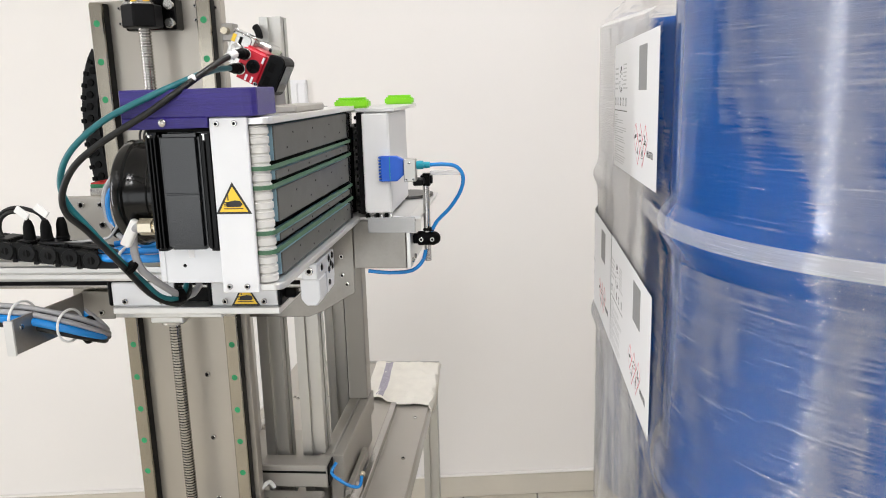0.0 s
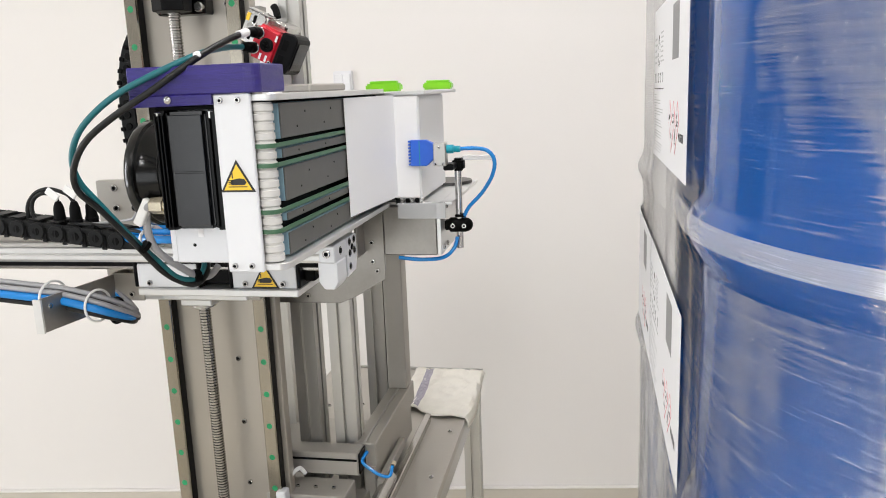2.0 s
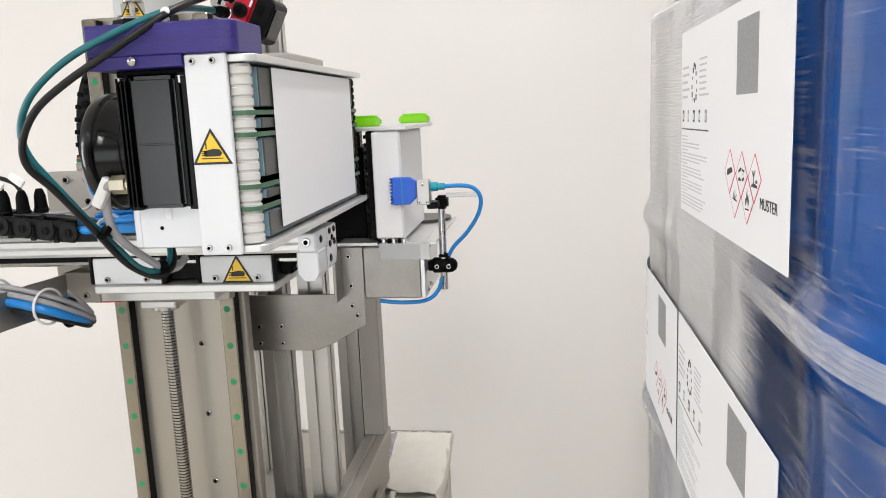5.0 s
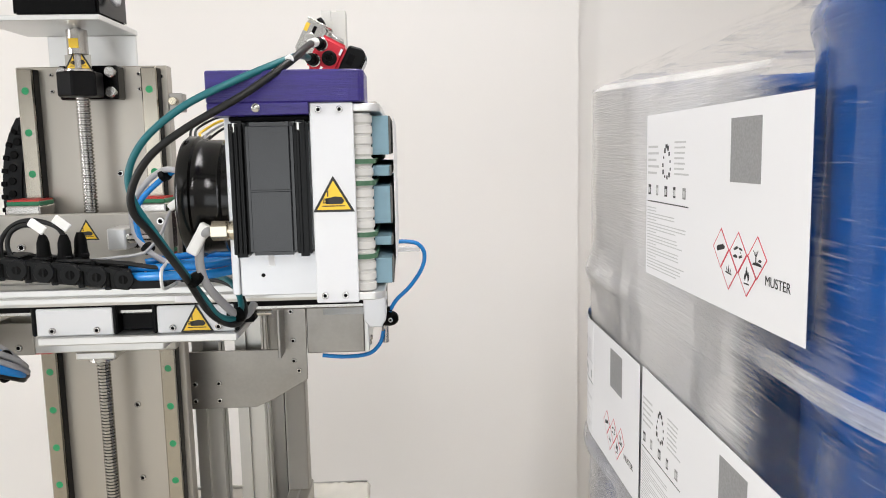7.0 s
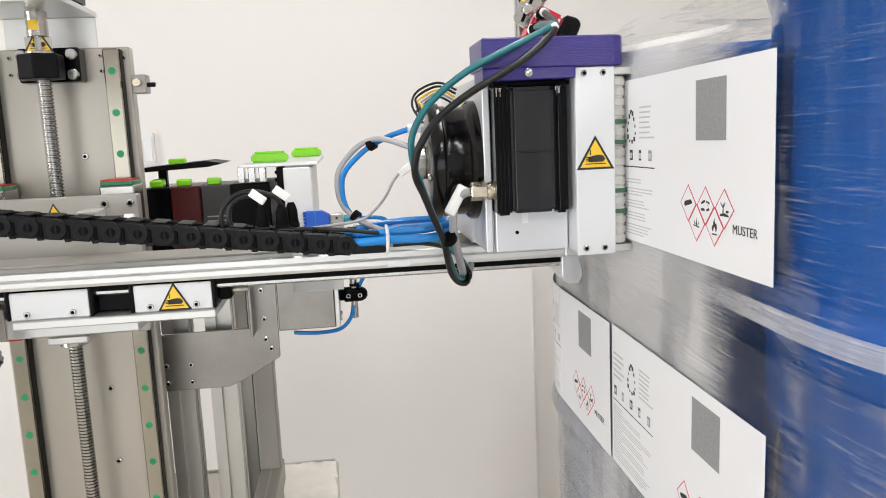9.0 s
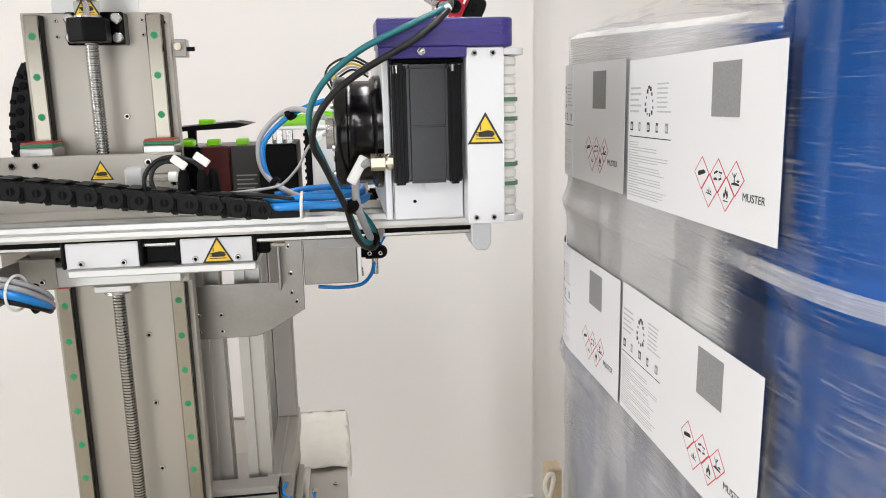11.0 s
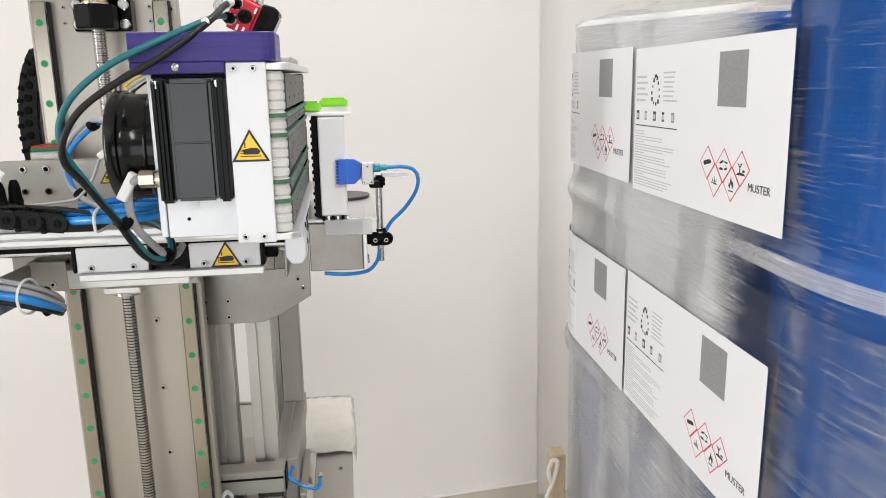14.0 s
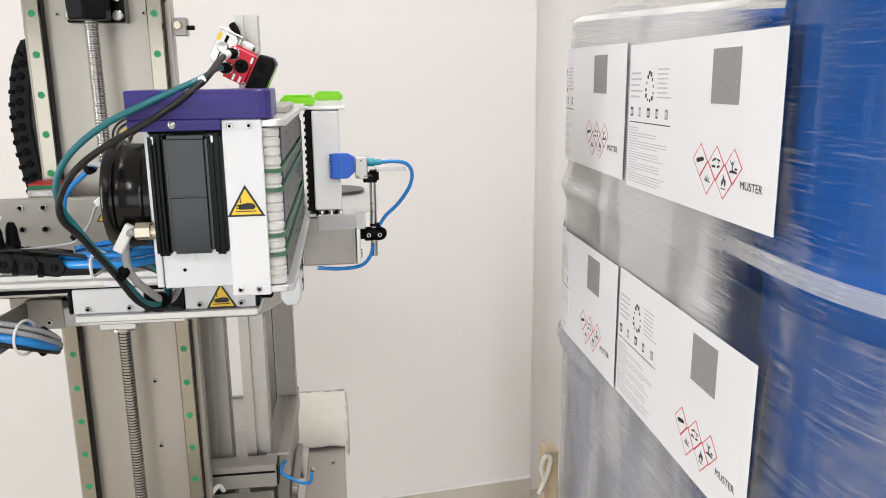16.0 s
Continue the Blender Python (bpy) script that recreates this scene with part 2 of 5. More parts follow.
    nt.links.new(facs[0][0].outputs["Fac"], h.inputs[0])
    nt.links.new(facs[1][0].outputs["Fac"], h.inputs[1])
    nt.links.new(h.outputs[0], bp.inputs["Height"])
    nt.links.new(bp.outputs[0], b.inputs["Normal"])
    surface = b.outputs[0]
    if gloss:
        # several layers of film throw back more light than one, most where they lie loose
        sheen = nt.nodes.new("ShaderNodeBsdfGlossy")
        sheen.inputs["Roughness"].default_value = 0.13
        nt.links.new(bp.outputs[0], sheen.inputs["Normal"])
        edge = nt.nodes.new("ShaderNodeFresnel")
        edge.inputs["IOR"].default_value = 2.5
        loose = nt.nodes.new("ShaderNodeMapRange")
        loose.inputs["From Min"].default_value, loose.inputs["From Max"].default_value = 0.655, 0.715
        loose.inputs["To Min"].default_value, loose.inputs["To Max"].default_value = gloss * 0.08, gloss
        nt.links.new(comb.outputs[0], loose.inputs["Value"])
        amount = nt.nodes.new("ShaderNodeMath")
        amount.operation = "MULTIPLY"
        nt.links.new(edge.outputs[0], amount.inputs[0])
        nt.links.new(loose.outputs[0], amount.inputs[1])
        mixed = nt.nodes.new("ShaderNodeMixShader")
        nt.links.new(amount.outputs[0], mixed.inputs[0])
        nt.links.new(surface, mixed.inputs[1])
        nt.links.new(sheen.outputs[0], mixed.inputs[2])
        surface = mixed.outputs[0]
    nt.links.new(surface, out.inputs["Surface"])
    MATS[name] = m
    return m


film_thin = film_material("stretch_film", 0.014, 0.30, 0.3, gloss=0.55)
film_wound = film_material("stretch_film_wound", 0.04, 0.36, 7.9, None, 0.22, gloss=0.45)
film_top = film_material("stretch_film_top", 0.03, 0.6, 4.7)
film_fade = film_material("stretch_film_tapering", 0.8, 0.98, 2.2, (-0.145, -0.08))
film_rope = film_material("stretch_film_rope", 0.34, 0.62, 6.1, (-0.07, -0.19))
film_low = film_material("stretch_film_single", 0.5, 0.95, 9.4, (-0.150, -0.07), -0.32)

# ---- mesh helpers ----


def thing(name, base, label, category, group="", mover="", kind=""):
    """An Empty at the thing's base; mover says with which part of the machine it goes."""
    ob = new(name)
    ob.empty_display_size = 0.02
    ob.location = base
    tagged(ob, label, category, group, kind)
    if mover:
        MOVERS.append((ob, mover, Vector(base)))
    return ob


def root_of(ob):
    at = Vector((0, 0, 0))
    while ob:
        at = at + ob.location
        ob = ob.parent
    return at


def part(name, bm, material, parent=None, label="", smooth=False):
    """Links bm, given in the place's metres, as one mesh under its thing or part."""
    if parent:
        bmesh.ops.translate(bm, verts=bm.verts, vec=-root_of(parent))
    me = bpy.data.meshes.new(name)
    bm.normal_update()
    bm.to_mesh(me)
    bm.free()
    me.materials.append(material)
    # black in the screw sockets stands in for the shade of the recess
    if name in ("bolt", "screw"):
        me.materials.append(rubber)
    if smooth:
        me.shade_smooth()
        me.set_sharp_from_angle(angle=radians(38))
    ob = new(name, me)
    ob.parent = parent
    return tagged(ob, label)


def solo(name, bm, material, base, label, category, group="", mover="", smooth=False, kind=""):
    """A thing of one mesh."""
    bmesh.ops.translate(bm, verts=bm.verts, vec=-Vector(base))
    ob = part(name, bm, material, None, label, smooth)
    ob.location = base
    tagged(ob, label, category, group, kind)
    if mover:
        MOVERS.append((ob, mover, Vector(base)))
    return ob


def box(x0, x1, y0, y1, z0, z1, bevel=0.001, bm=None, seg=1, turn=None):
    keep = bm
    bm = bmesh.new()
    bmesh.ops.create_cube(bm, size=1)
    mid = Vector(((x0 + x1) / 2, (y0 + y1) / 2, (z0 + z1) / 2))
    for v in bm.verts:
        v.co = Vector((v.co.x * abs(x1 - x0), v.co.y * abs(y1 - y0), v.co.z * abs(z1 - z0)))
    if bevel:
        bmesh.ops.bevel(bm, geom=bm.edges[:], offset=bevel, segments=seg, affect="EDGES", clamp_overlap=True)
    m = Matrix.Translation(mid)
    if turn:
        m = m @ Euler([radians(a) for a in turn]).to_matrix().to_4x4()
    bmesh.ops.transform(bm, matrix=m, verts=bm.verts)
    return joined(keep, bm)


def joined(keep, bm):
    if keep is None:
        return bm
    me = bpy.data.meshes.new("scratch")
    bm.to_mesh(me)
    bm.free()
    keep.from_mesh(me)
    bpy.data.meshes.remove(me)
    return keep


def lathe(profile, at, axis="z", seg=32, bm=None):
    """A turned body: profile of (radius, height) along the axis from at."""
    keep = bm
    bm = bmesh.new()
    rings = []
    for r, h in profile:
        ring = []
        for k in range(seg):
            a = 2 * math.pi * k / seg
            ring.append(bm.verts.new((max(r, 1e-5) * math.cos(a), max(r, 1e-5) * math.sin(a), h)))
        rings.append(ring)
    for p, q in zip(rings, rings[1:]):
        for k in range(seg):
            bm.faces.new((p[k], p[(k + 1) % seg], q[(k + 1) % seg], q[k]))
    bm.faces.new(list(reversed(rings[0])))
    bm.faces.new(rings[-1])
    turn = {"z": (0, 0, 0), "x": (0, 90, 0), "y": (-90, 0, 0)}[axis] if isinstance(axis, str) else axis
    bmesh.ops.transform(bm, matrix=pose(*at, *turn), verts=bm.verts)
    bmesh.ops.recalc_face_normals(bm, faces=bm.faces)
    return joined(keep, bm)


def rod(r, at, length, axis="z", seg=16, bm=None, chamfer=0.0006):
    c = min(chamfer, r * 0.4)
    return lathe([(r - c, 0), (r, c), (r, length - c), (r - c, length)], at, axis, seg, bm)


def bolt(at, axis, r=0.004, bm=None):
    """A socket-head screw; the faces of its socket take the second material, black for painted shade."""
    head = lathe([(r, 0), (r, 0.0028), (r * 0.85, 0.0034), (r * 0.56, 0.0034), (r * 0.52, 0.0010), (0.0001, 0.0010)], (0, 0, 0), "z", 12)
    for f in head.faces:
        if max(math.hypot(v.co.x, v.co.y) for v in f.verts) < r * 0.57 and min(v.co.z for v in f.verts) > 0.0005:
            f.material_index = 1
    turn = {"z": (0, 0, 0), "x": (0, 90, 0), "y": (-90, 0, 0)}[axis] if isinstance(axis, str) else axis
    bmesh.ops.transform(head, matrix=pose(*at, *turn), verts=head.verts)
    return joined(bm, head)


def curve_through(pts, n=8):
    pts = [Vector(p) for p in pts]
    out = []
    for k in range(len(pts) - 1):
        p0, p1, p2, p3 = pts[max(k - 1, 0)], pts[k], pts[k + 1], pts[min(k + 2, len(pts) - 1)]
        for j in range(n):
            t = j / n
            out.append(0.5 * (2 * p1 + (p2 - p0) * t + (2 * p0 - 5 * p1 + 4 * p2 - p3) * t * t + (3 * p1 - p0 - 3 * p2 + p3) * t ** 3))
    return out + [pts[-1]]


def sweep(pts, r, seg=10, bm=None, n=8):
    """A cable or hose of radius r along a smooth run of points."""
    keep = bm
    bm = bmesh.new()
    run = curve_through(pts, n)
    side = None
    rings = []
    for k, p in enumerate(run):
        d = (run[min(k + 1, len(run) - 1)] - run[max(k - 1, 0)]).normalized()
        if side is None:
            side = d.orthogonal().normalized()
        side = (side - d * side.dot(d)).normalized()
        up = d.cross(side)
        rings.append([bm.verts.new(p + r * (math.cos(2 * math.pi * j / seg) * side + math.sin(2 * math.pi * j / seg) * up)) for j in range(seg)])
    for a, b in zip(rings, rings[1:]):
        for j in range(seg):
            bm.faces.new((a[j], a[(j + 1) % seg], b[(j + 1) % seg], b[j]))
    bm.faces.new(list(reversed(rings[0])))
    bm.faces.new(rings[-1])
    bmesh.ops.recalc_face_normals(bm, faces=bm.faces)
    return joined(keep, bm)


def prism(outline, axis, a, b, bevel=0.0, bm=None):
    """A plate with that outline, from a to b along the axis. Outline pairs: x,z for y; y,z for x; x,y for z."""
    keep = bm
    bm = bmesh.new()

    def at(u, v, w):
        return {"y": (u, w, v), "x": (w, u, v), "z": (u, v, w)}[axis]
    lo = [bm.verts.new(at(u, v, a)) for u, v in outline]
    hi = [bm.verts.new(at(u, v, b)) for u, v in outline]
    n = len(outline)
    for k in range(n):
        bm.faces.new((lo[k], lo[(k + 1) % n], hi[(k + 1) % n], hi[k]))
    bm.faces.new(lo)
    bm.faces.new(hi)
    bmesh.ops.recalc_face_normals(bm, faces=bm.faces)
    if bevel:
        bmesh.ops.bevel(bm, geom=bm.edges[:], offset=bevel, segments=1, affect="EDGES", clamp_overlap=True)
    return joined(keep, bm)


def slot_profile(cx, cy, wx, wy, slots=0.008, deep=0.009):
    """The outline of a slotted aluminium profile, as x,y pairs."""
    def side(w, n):
        marks = [(k + 0.5) / n * w - w / 2 for k in range(n)]
        return marks
    nx, ny = max(1, round(wx / 0.045)), max(1, round(wy / 0.045))
    out = []
    for m in side(wx, nx):
        out += [(m - slots / 2, -wy / 2), (m - slots / 2, -wy / 2 + deep), (m + slots / 2, -wy / 2 + deep), (m + slots / 2, -wy / 2)]
    out.append((wx / 2, -wy / 2))
    for m in side(wy, ny):
        out += [(wx / 2, m - slots / 2), (wx / 2 - deep, m - slots / 2), (wx / 2 - deep, m + slots / 2), (wx / 2, m + slots / 2)]
    out.append((wx / 2, wy / 2))
    for m in reversed(side(wx, nx)):
        out += [(m + slots / 2, wy / 2), (m + slots / 2, wy / 2 - deep), (m - slots / 2, wy / 2 - deep), (m - slots / 2, wy / 2)]
    out.append((-wx / 2, wy / 2))
    for m in reversed(side(wy, ny)):
        out += [(-wx / 2, m + slots / 2), (-wx / 2 + deep, m + slots / 2), (-wx / 2 + deep, m - slots / 2), (-wx / 2, m - slots / 2)]
    out.append((-wx / 2, -wy / 2))
    return [(cx + u, cy + v) for u, v in out]


def warning_sign(at, size, parent, label="yellow warning triangle of hand crushing"):
    """A triangle on a face towards -y: black border, yellow field, a hand under a bar."""
    x, y, z = at
    s = size

    def tri(k, up=0.0):
        return [(x - s / 2 * k, z - s * 0.433 * k + up), (x + s / 2 * k, z - s * 0.433 * k + up), (x, z + s * 0.433 * k + up)]
    sign = part("warning_sign", prism(tri(1.0), "y", y - 0.0004, y, 0), ink_black, parent, label)
    part("yellow_field", prism(tri(0.80, -s * 0.03), "y", y - 0.0007, y - 0.0004, 0), yellow, sign)
    bm = prism([(x - s * .18, z - s * .24), (x + s * .2, z - s * .24), (x + s * .26, z - s * .17), (x + s * .2, z - s * .08), (x + s * .05, z - s * .06), (x - s * .2, z - s * .11)], "y", y - 0.001, y - 0.0007)
    for k in range(3):
        bm = box(x - s * .26, x - s * .12, y - 0.001, y - 0.0007, z - s * (.13 + .045 * k), z - s * (.105 + .045 * k), 0, bm)
    bm = box(x - s * .15, x - s * .12, y - 0.001, y - 0.0007, z - s * .06, z + s * .08, 0, bm)
    bm = box(x - s * .27, x + s * .27, y - 0.001, y - 0.0007, z - s * .30, z - s * .275, 0, bm)
    part("pictogram", bm, ink_black, sign)
    return sign


# ---- the room ----
FLOOR_Z = -1.75


def wall_piece(name, bm, material, label=""):
    return tagged(part(name, bm, material), label, "", "", "structure")


wall_turn = math.tan(radians(7.5))
WALL = [(-4.5, 1.40 - (0.635 + 4.5) * wall_turn), (1.139, 1.40 + 0.504 * wall_turn)]
cx, cy = WALL[1]
wall_piece("wall_north", prism([WALL[0], (cx, cy), (cx, cy + 0.12), (WALL[0][0], WALL[0][1] + 0.12)], "z", FLOOR_Z, 1.3), wall_paint, "smooth off-white painted wall behind the machine")
wall_piece("wall_recess", prism([(cx + 0.001, cy + 0.045), (4.5, cy + 0.045 + (4.5 - cx) * wall_turn), (4.5, cy + 0.35 + (4.5 - cx) * wall_turn), (cx + 0.001, cy + 0.35)], "z", FLOOR_Z, 1.3), wall_paint, "off-white wall set back behind the corner")
south = box(-4.6, -2.45, -5.2, -5.08, FLOOR_Z, 1.3, 0)
south = box(1.2, 4.6, -5.2, -5.08, FLOOR_Z, 1.3, 0, south)
south = box(-2.45, 1.2, -5.2, -5.08, 0.3, 1.3, 0, south)
south = box(-2.45, 1.2, -5.2, -5.08, FLOOR_Z, -1.3, 0, south)
wall_piece("wall_south", south, unseen_wall_grey)
west = box(-4.62, -4.5, -5.2, -2.8, FLOOR_Z, 1.3, 0)
west = box(-4.62, -4.5, -1.8, 2.4, FLOOR_Z, 1.3, 0, west)
west = box(-4.62, -4.5, -2.8, -1.8, 1.25, 1.3, 0, west)
west = box(-4.62, -4.5, -2.8, -1.8, FLOOR_Z, -1.55, 0, west)
wall_piece("wall_west", west, wall_paint)
wall_piece("wall_east", box(4.5, 4.62, -5.2, 2.4, FLOOR_Z, 1.3, 0), wall_paint)
wall_piece("ceiling", box(-4.62, 4.62, -5.2, 2.6, 1.3, 1.4, 0), ceiling_paint)
wall_piece("floor", box(-4.62, 4.62, -5.2, 2.6, FLOOR_Z - 0.1, FLOOR_Z - 0.004, 0), grout)
nx, ny = -math.sin(radians(7.5)), math.cos(radians(7.5))
sk = [(WALL[0][0], WALL[0][1] - 0.002), (cx, cy - 0.002), (cx, cy - 0.017), (WALL[0][0], WALL[0][1] - 0.017)]
wall_piece("baseboard", prism(sk, "z", FLOOR_Z, FLOOR_Z + 0.09, 0.003), skirting, "beige skirting board along the wall")
lip = [(WALL[0][0], WALL[0][1] - 0.002), (cx, cy - 0.002), (cx, cy - 0.020), (WALL[0][0], WALL[0][1] - 0.020)]
wall_piece("trim", prism(lip, "z", FLOOR_Z + 0.091, FLOOR_Z + 0.098, 0.002), wall_paint, "pale top edge of the skirting board")


def floor_tiles():
    bm = box(-0.147, 0.147, -0.147, 0.147, -0.004, 0.0, 0.0015)
    first = part("tile", bm, floor_tile)
    me = first.data
    floor_ob = bpy.data.objects["floor"]
    bpy.data.objects.remove(first)
    for i in range(9):
        for j in range(12):
            ob = new("tile", me)
            ob.parent = floor_ob
            ob.location = (-0.6 + 0.3 * i, -1.6 + 0.3 * j, FLOOR_Z)
    # tiles out of view, added so the floor bounces more light onto the wall
    verts, faces = [], []
    for i in range(-13, 18):
        for j in range(-12, 14):
            if 0 <= i < 9 and 0 <= j < 12:
                continue
            x, y, n = -0.6 + 0.3 * i, -1.6 + 0.3 * j, len(verts)
            for a, z in ((0.147, FLOOR_Z - 0.004), (0.1455, FLOOR_Z)):
                verts += [(x - a, y - a, z), (x + a, y - a, z), (x + a, y + a, z), (x - a, y + a, z)]
            faces += [(n + 4, n + 5, n + 6, n + 7)] + [(n + k, n + (k + 1) % 4, n + 4 + (k + 1) % 4, n + 4 + k) for k in range(4)]
    me = bpy.data.meshes.new("outer_tiles")
    me.from_pydata(verts, [], faces)
    me.materials.append(floor_tile)
    rest = new("outer_tiles", me)
    rest.parent = floor_ob
    tagged(rest, "beige floor tiles further out", kind="stuff")


floor_tiles()

# ---- work table on which the machine slides ----


def work_table():
    top = -0.952
    tb = thing("work_table", (0.2, 0.2, FLOOR_Z), "grey metal work table carrying the labelling machine", "table")
    part("tabletop", box(-0.02, 0.432, -0.45, 0.748, top - 0.02, top, 0.0015), table_grey, tb)
    for x, y in ((0.405, 0.69), (0.405, -0.41), (0.01, 0.69), (0.01, -0.41)):
        part("leg", prism(slot_profile(x, y, 0.045, 0.045), "z", FLOOR_Z, top - 0.021), alu, tb, "slotted aluminium leg")
    part("apron", box(0.383, 0.427, -0.385, 0.665, top - 0.07, top - 0.021, 0.001), alu, tb, "aluminium side apron")
    for x, y in ((0.405, 0.345), (0.405, 0.12), (0.405, -0.1), (0.052, 0.473), (0.063, 0.464), (0.149, 0.481)):
        part("screw", bolt((x, y, top), "z", 0.005), chrome, tb)
    part("slide_rail", box(0.335, 0.35, -0.42, 0.395, top, top + 0.022, 0.002), steel, tb, "polished steel slide rail")
    part("slide_rail", box(0.02, 0.035, -0.42, 0.43, top, top + 0.022, 0.002), steel, tb, "polished steel slide rail")
    part("back_ledge", box(-0.015, 0.43, 0.75, 0.756, top - 0.02, top + 0.006, 0.001), alu, tb)


work_table()


def cleaning_cloth():
    top = -0.9505
    bm = bmesh.new()
    nxx, nyy = 26, 30
    grid = []
    for i in range(nxx + 1):
        row = []
        for j in range(nyy + 1):
            u, v = i / nxx, j / nyy
            x = 0.238 + u * (0.208 + 0.008 * math.sin(5 * v)) + 0.012 * (1 - v) * (1 - u)
            y = 0.455 + v * 0.285 + 0.010 * math.sin(9 * u) * (1 - v) - 0.055 * u * (1 - v)
            bend = max(0.0, x - 0.434)
            z = top + 0.003 + 0.010 * abs(noise.noise(Vector((x * 22, y * 16, 1)))) + 0.004 * noise.noise(Vector((x * 60, y * 60, 4)))
            z = max(z, top + 0.001)
            if bend > 0:
                z = top + 0.004 - bend * 1.8
                x = 0.436 + bend * 0.25
            row.append(bm.verts.new((x, y, z)))
        grid.append(row)
    for i in range(nxx):
        for j in range(nyy):
            bm.faces.new((grid[i][j], grid[i + 1][j], grid[i + 1][j + 1], grid[i][j + 1]))
    stripe = bmesh.new()
    lut = [[g.co.copy() for g in r[1:-1]] for r in grid[4:8]]
    vs = [[stripe.verts.new(c + Vector((0, 0, 0.0022))) for c in r] for r in lut]
    for a, b in zip(vs, vs[1:]):
        for j in range(len(a) - 1):
            stripe.faces.new((a[j], b[j], b[j + 1], a[j + 1]))
    ct = thing("cleaning_cloth", (0.38, 0.6, top), "crumpled cream cotton cloth with a lilac printed stripe on the table", "cloth")
    sheet = part("sheet", bm, cloth, ct, "", True)
    sol = sheet.modifiers.new("thick", "SOLIDIFY")
    sol.thickness, sol.offset = 0.002, 1
    part("printed_stripe", stripe, cloth_print, ct, "faded lilac printed stripe", True)


cleaning_cloth()

# ---- machine frame ----


def machine_frame():
    fr = thing("machine_frame", (0.15, 0.25, -0.93), "grey aluminium profile frame standing on the slide", "frame", mover="slide")
    part("base_plate", box(-0.04, 0.31, -0.03, 0.46, -0.93, -0.912, 0.002), plate_grey, fr)
    part("base_box", box(0.15, 0.30, 0.02, 0.088, -0.912, -0.862, 0.002), plate_grey, fr)
    for k in range(3):
        part("screw", bolt((0.20 + 0.035 * k, 0.05, -0.862), "z", 0.004), chrome, fr)
    front = part("cross_beam", box(0.03, 0.306, 0.092, 0.135, -0.858, -0.812, 0.002), plate_grey, fr)
    part("beam_slot", box(0.04, 0.304, 0.0905, 0.0925, -0.828, -0.824, 0), black_plastic, front)
    part("end_cap", box(0.306, 0.309, 0.094, 0.133, -0.856, -0.814, 0.001), black_plastic, front)
    side = part("side_beam", box(0.283, 0.329, 0.137, 0.47, -0.86, -0.812, 0.002), plate_grey, fr)
    part("beam_slot", box(0.304, 0.308, 0.14, 0.44, -0.8125, -0.8105, 0), alu, side)
    part("support_block", box(0.30, 0.325, 0.14, 0.45, -0.93, -0.86, 0.002), plate_grey, fr)
    part("upright", prism(slot_profile(0.197, 0.165, 0.045, 0.045), "z", -0.912, -0.36), alu, fr)
    part("upright", prism(slot_profile(0.27, 0.165, 0.045, 0.045), "z", -0.912, -0.36), alu, fr)
    part("upright", prism(slot_profile(0.258, 0.44, 0.045, 0.045), "z", -0.912, -0.36), alu, fr)
    part("corner_post", box(0.283, 0.326, 0.415, 0.46, -0.812, -0.36, 0.002), plate_grey, fr)
    part("upright", prism(slot_profile(0.07, 0.165, 0.045, 0.045), "z", -0.912, -0.1), alu, fr)
    part("upright", prism(slot_profile(0.03, 0.44, 0.045, 0.045), "z", -0.912, -0.36), alu, fr)
    gusset = [(0.16, -0.425), (0.335, -0.425), (0.335, -0.345), (0.375, -0.345), (0.374, -0.478), (0.315, -0.512), (0.285, -0.524), (0.16, -0.524)]
    g = part("gusset_plate", prism(gusset, "y", 0.112, 0.117, 0.0008), sheet_steel, fr, "bent sheet steel bracket plate")
    for x, z in ((0.185, -0.48), (0.225, -0.48), (0.225, -0.51), (0.185, -0.51), (0.352, -0.41), (0.352, -0.445), (0.36, -0.462), (0.35, -0.36)):
        part("bolt", bolt((x, 0.112, z), (90, 0, 0), 0.0045), chrome, g)
    part("bracket_flange", box(0.333, 0.338, 0.07, 0.112, -0.43, -0.345, 0.001), sheet_steel, fr)
    part("shelf", box(0.16, 0.376, 0.118, 0.42, -0.352, -0.345, 0.001), sheet_steel, fr)
    part("top_rail", box(0.05, 0.335, 0.145, 0.187, -0.36, -0.353, 0.001), alu, fr)
    part("top_rail", box(0.02, 0.335, 0.42, 0.46, -0.36, -0.353, 0.001), alu, fr)
    # pneumatic end of the slide
    cyl = part("air_cylinder", rod(0.014, (0.342, -0.02, -0.905), 0.20, "y", 20), steel, fr, "small polished air cylinder")
    part("fitting", rod(0.006, (0.342, 0.02, -0.891), 0.018, "z", 12), brass, cyl)
    part("valve_block", box(0.329, 0.341, 0.13, 0.32, -0.905, -0.884, 0.0015), plate_grey, fr)
    part("air_hose", sweep([(0.322, 0.105, -0.812), (0.315, 0.092, -0.827), (0.335, 0.085, -0.84), (0.355, 0.08, -0.847), (0.369, 0.085, -0.849), (0.372, 0.095, -0.834)], 0.0031), hose_blue, fr, "bright blue air hose")
    part("hose_elbow", rod(0.005, (0.372, 0.095, -0.834), 0.012, "y", 12), brass, fr)
    sw = part("end_switch", box(0.182, 0.20, -0.01, 0.012, -0.912, -0.842, 0.002), white_coat, fr, "white limit switch housing")
    part("switch_lamp", rod(0.003, (0.186, -0.012, -0.86), 0.003, "y", 10), yellow, sw)
    part("tie", sweep([(0.19, 0.03, -0.836), (0.205, 0.05, -0.825), (0.212, 0.06, -0.84)], 0.004), cable_white, fr)


machine_frame()

# ---- lifting column ----


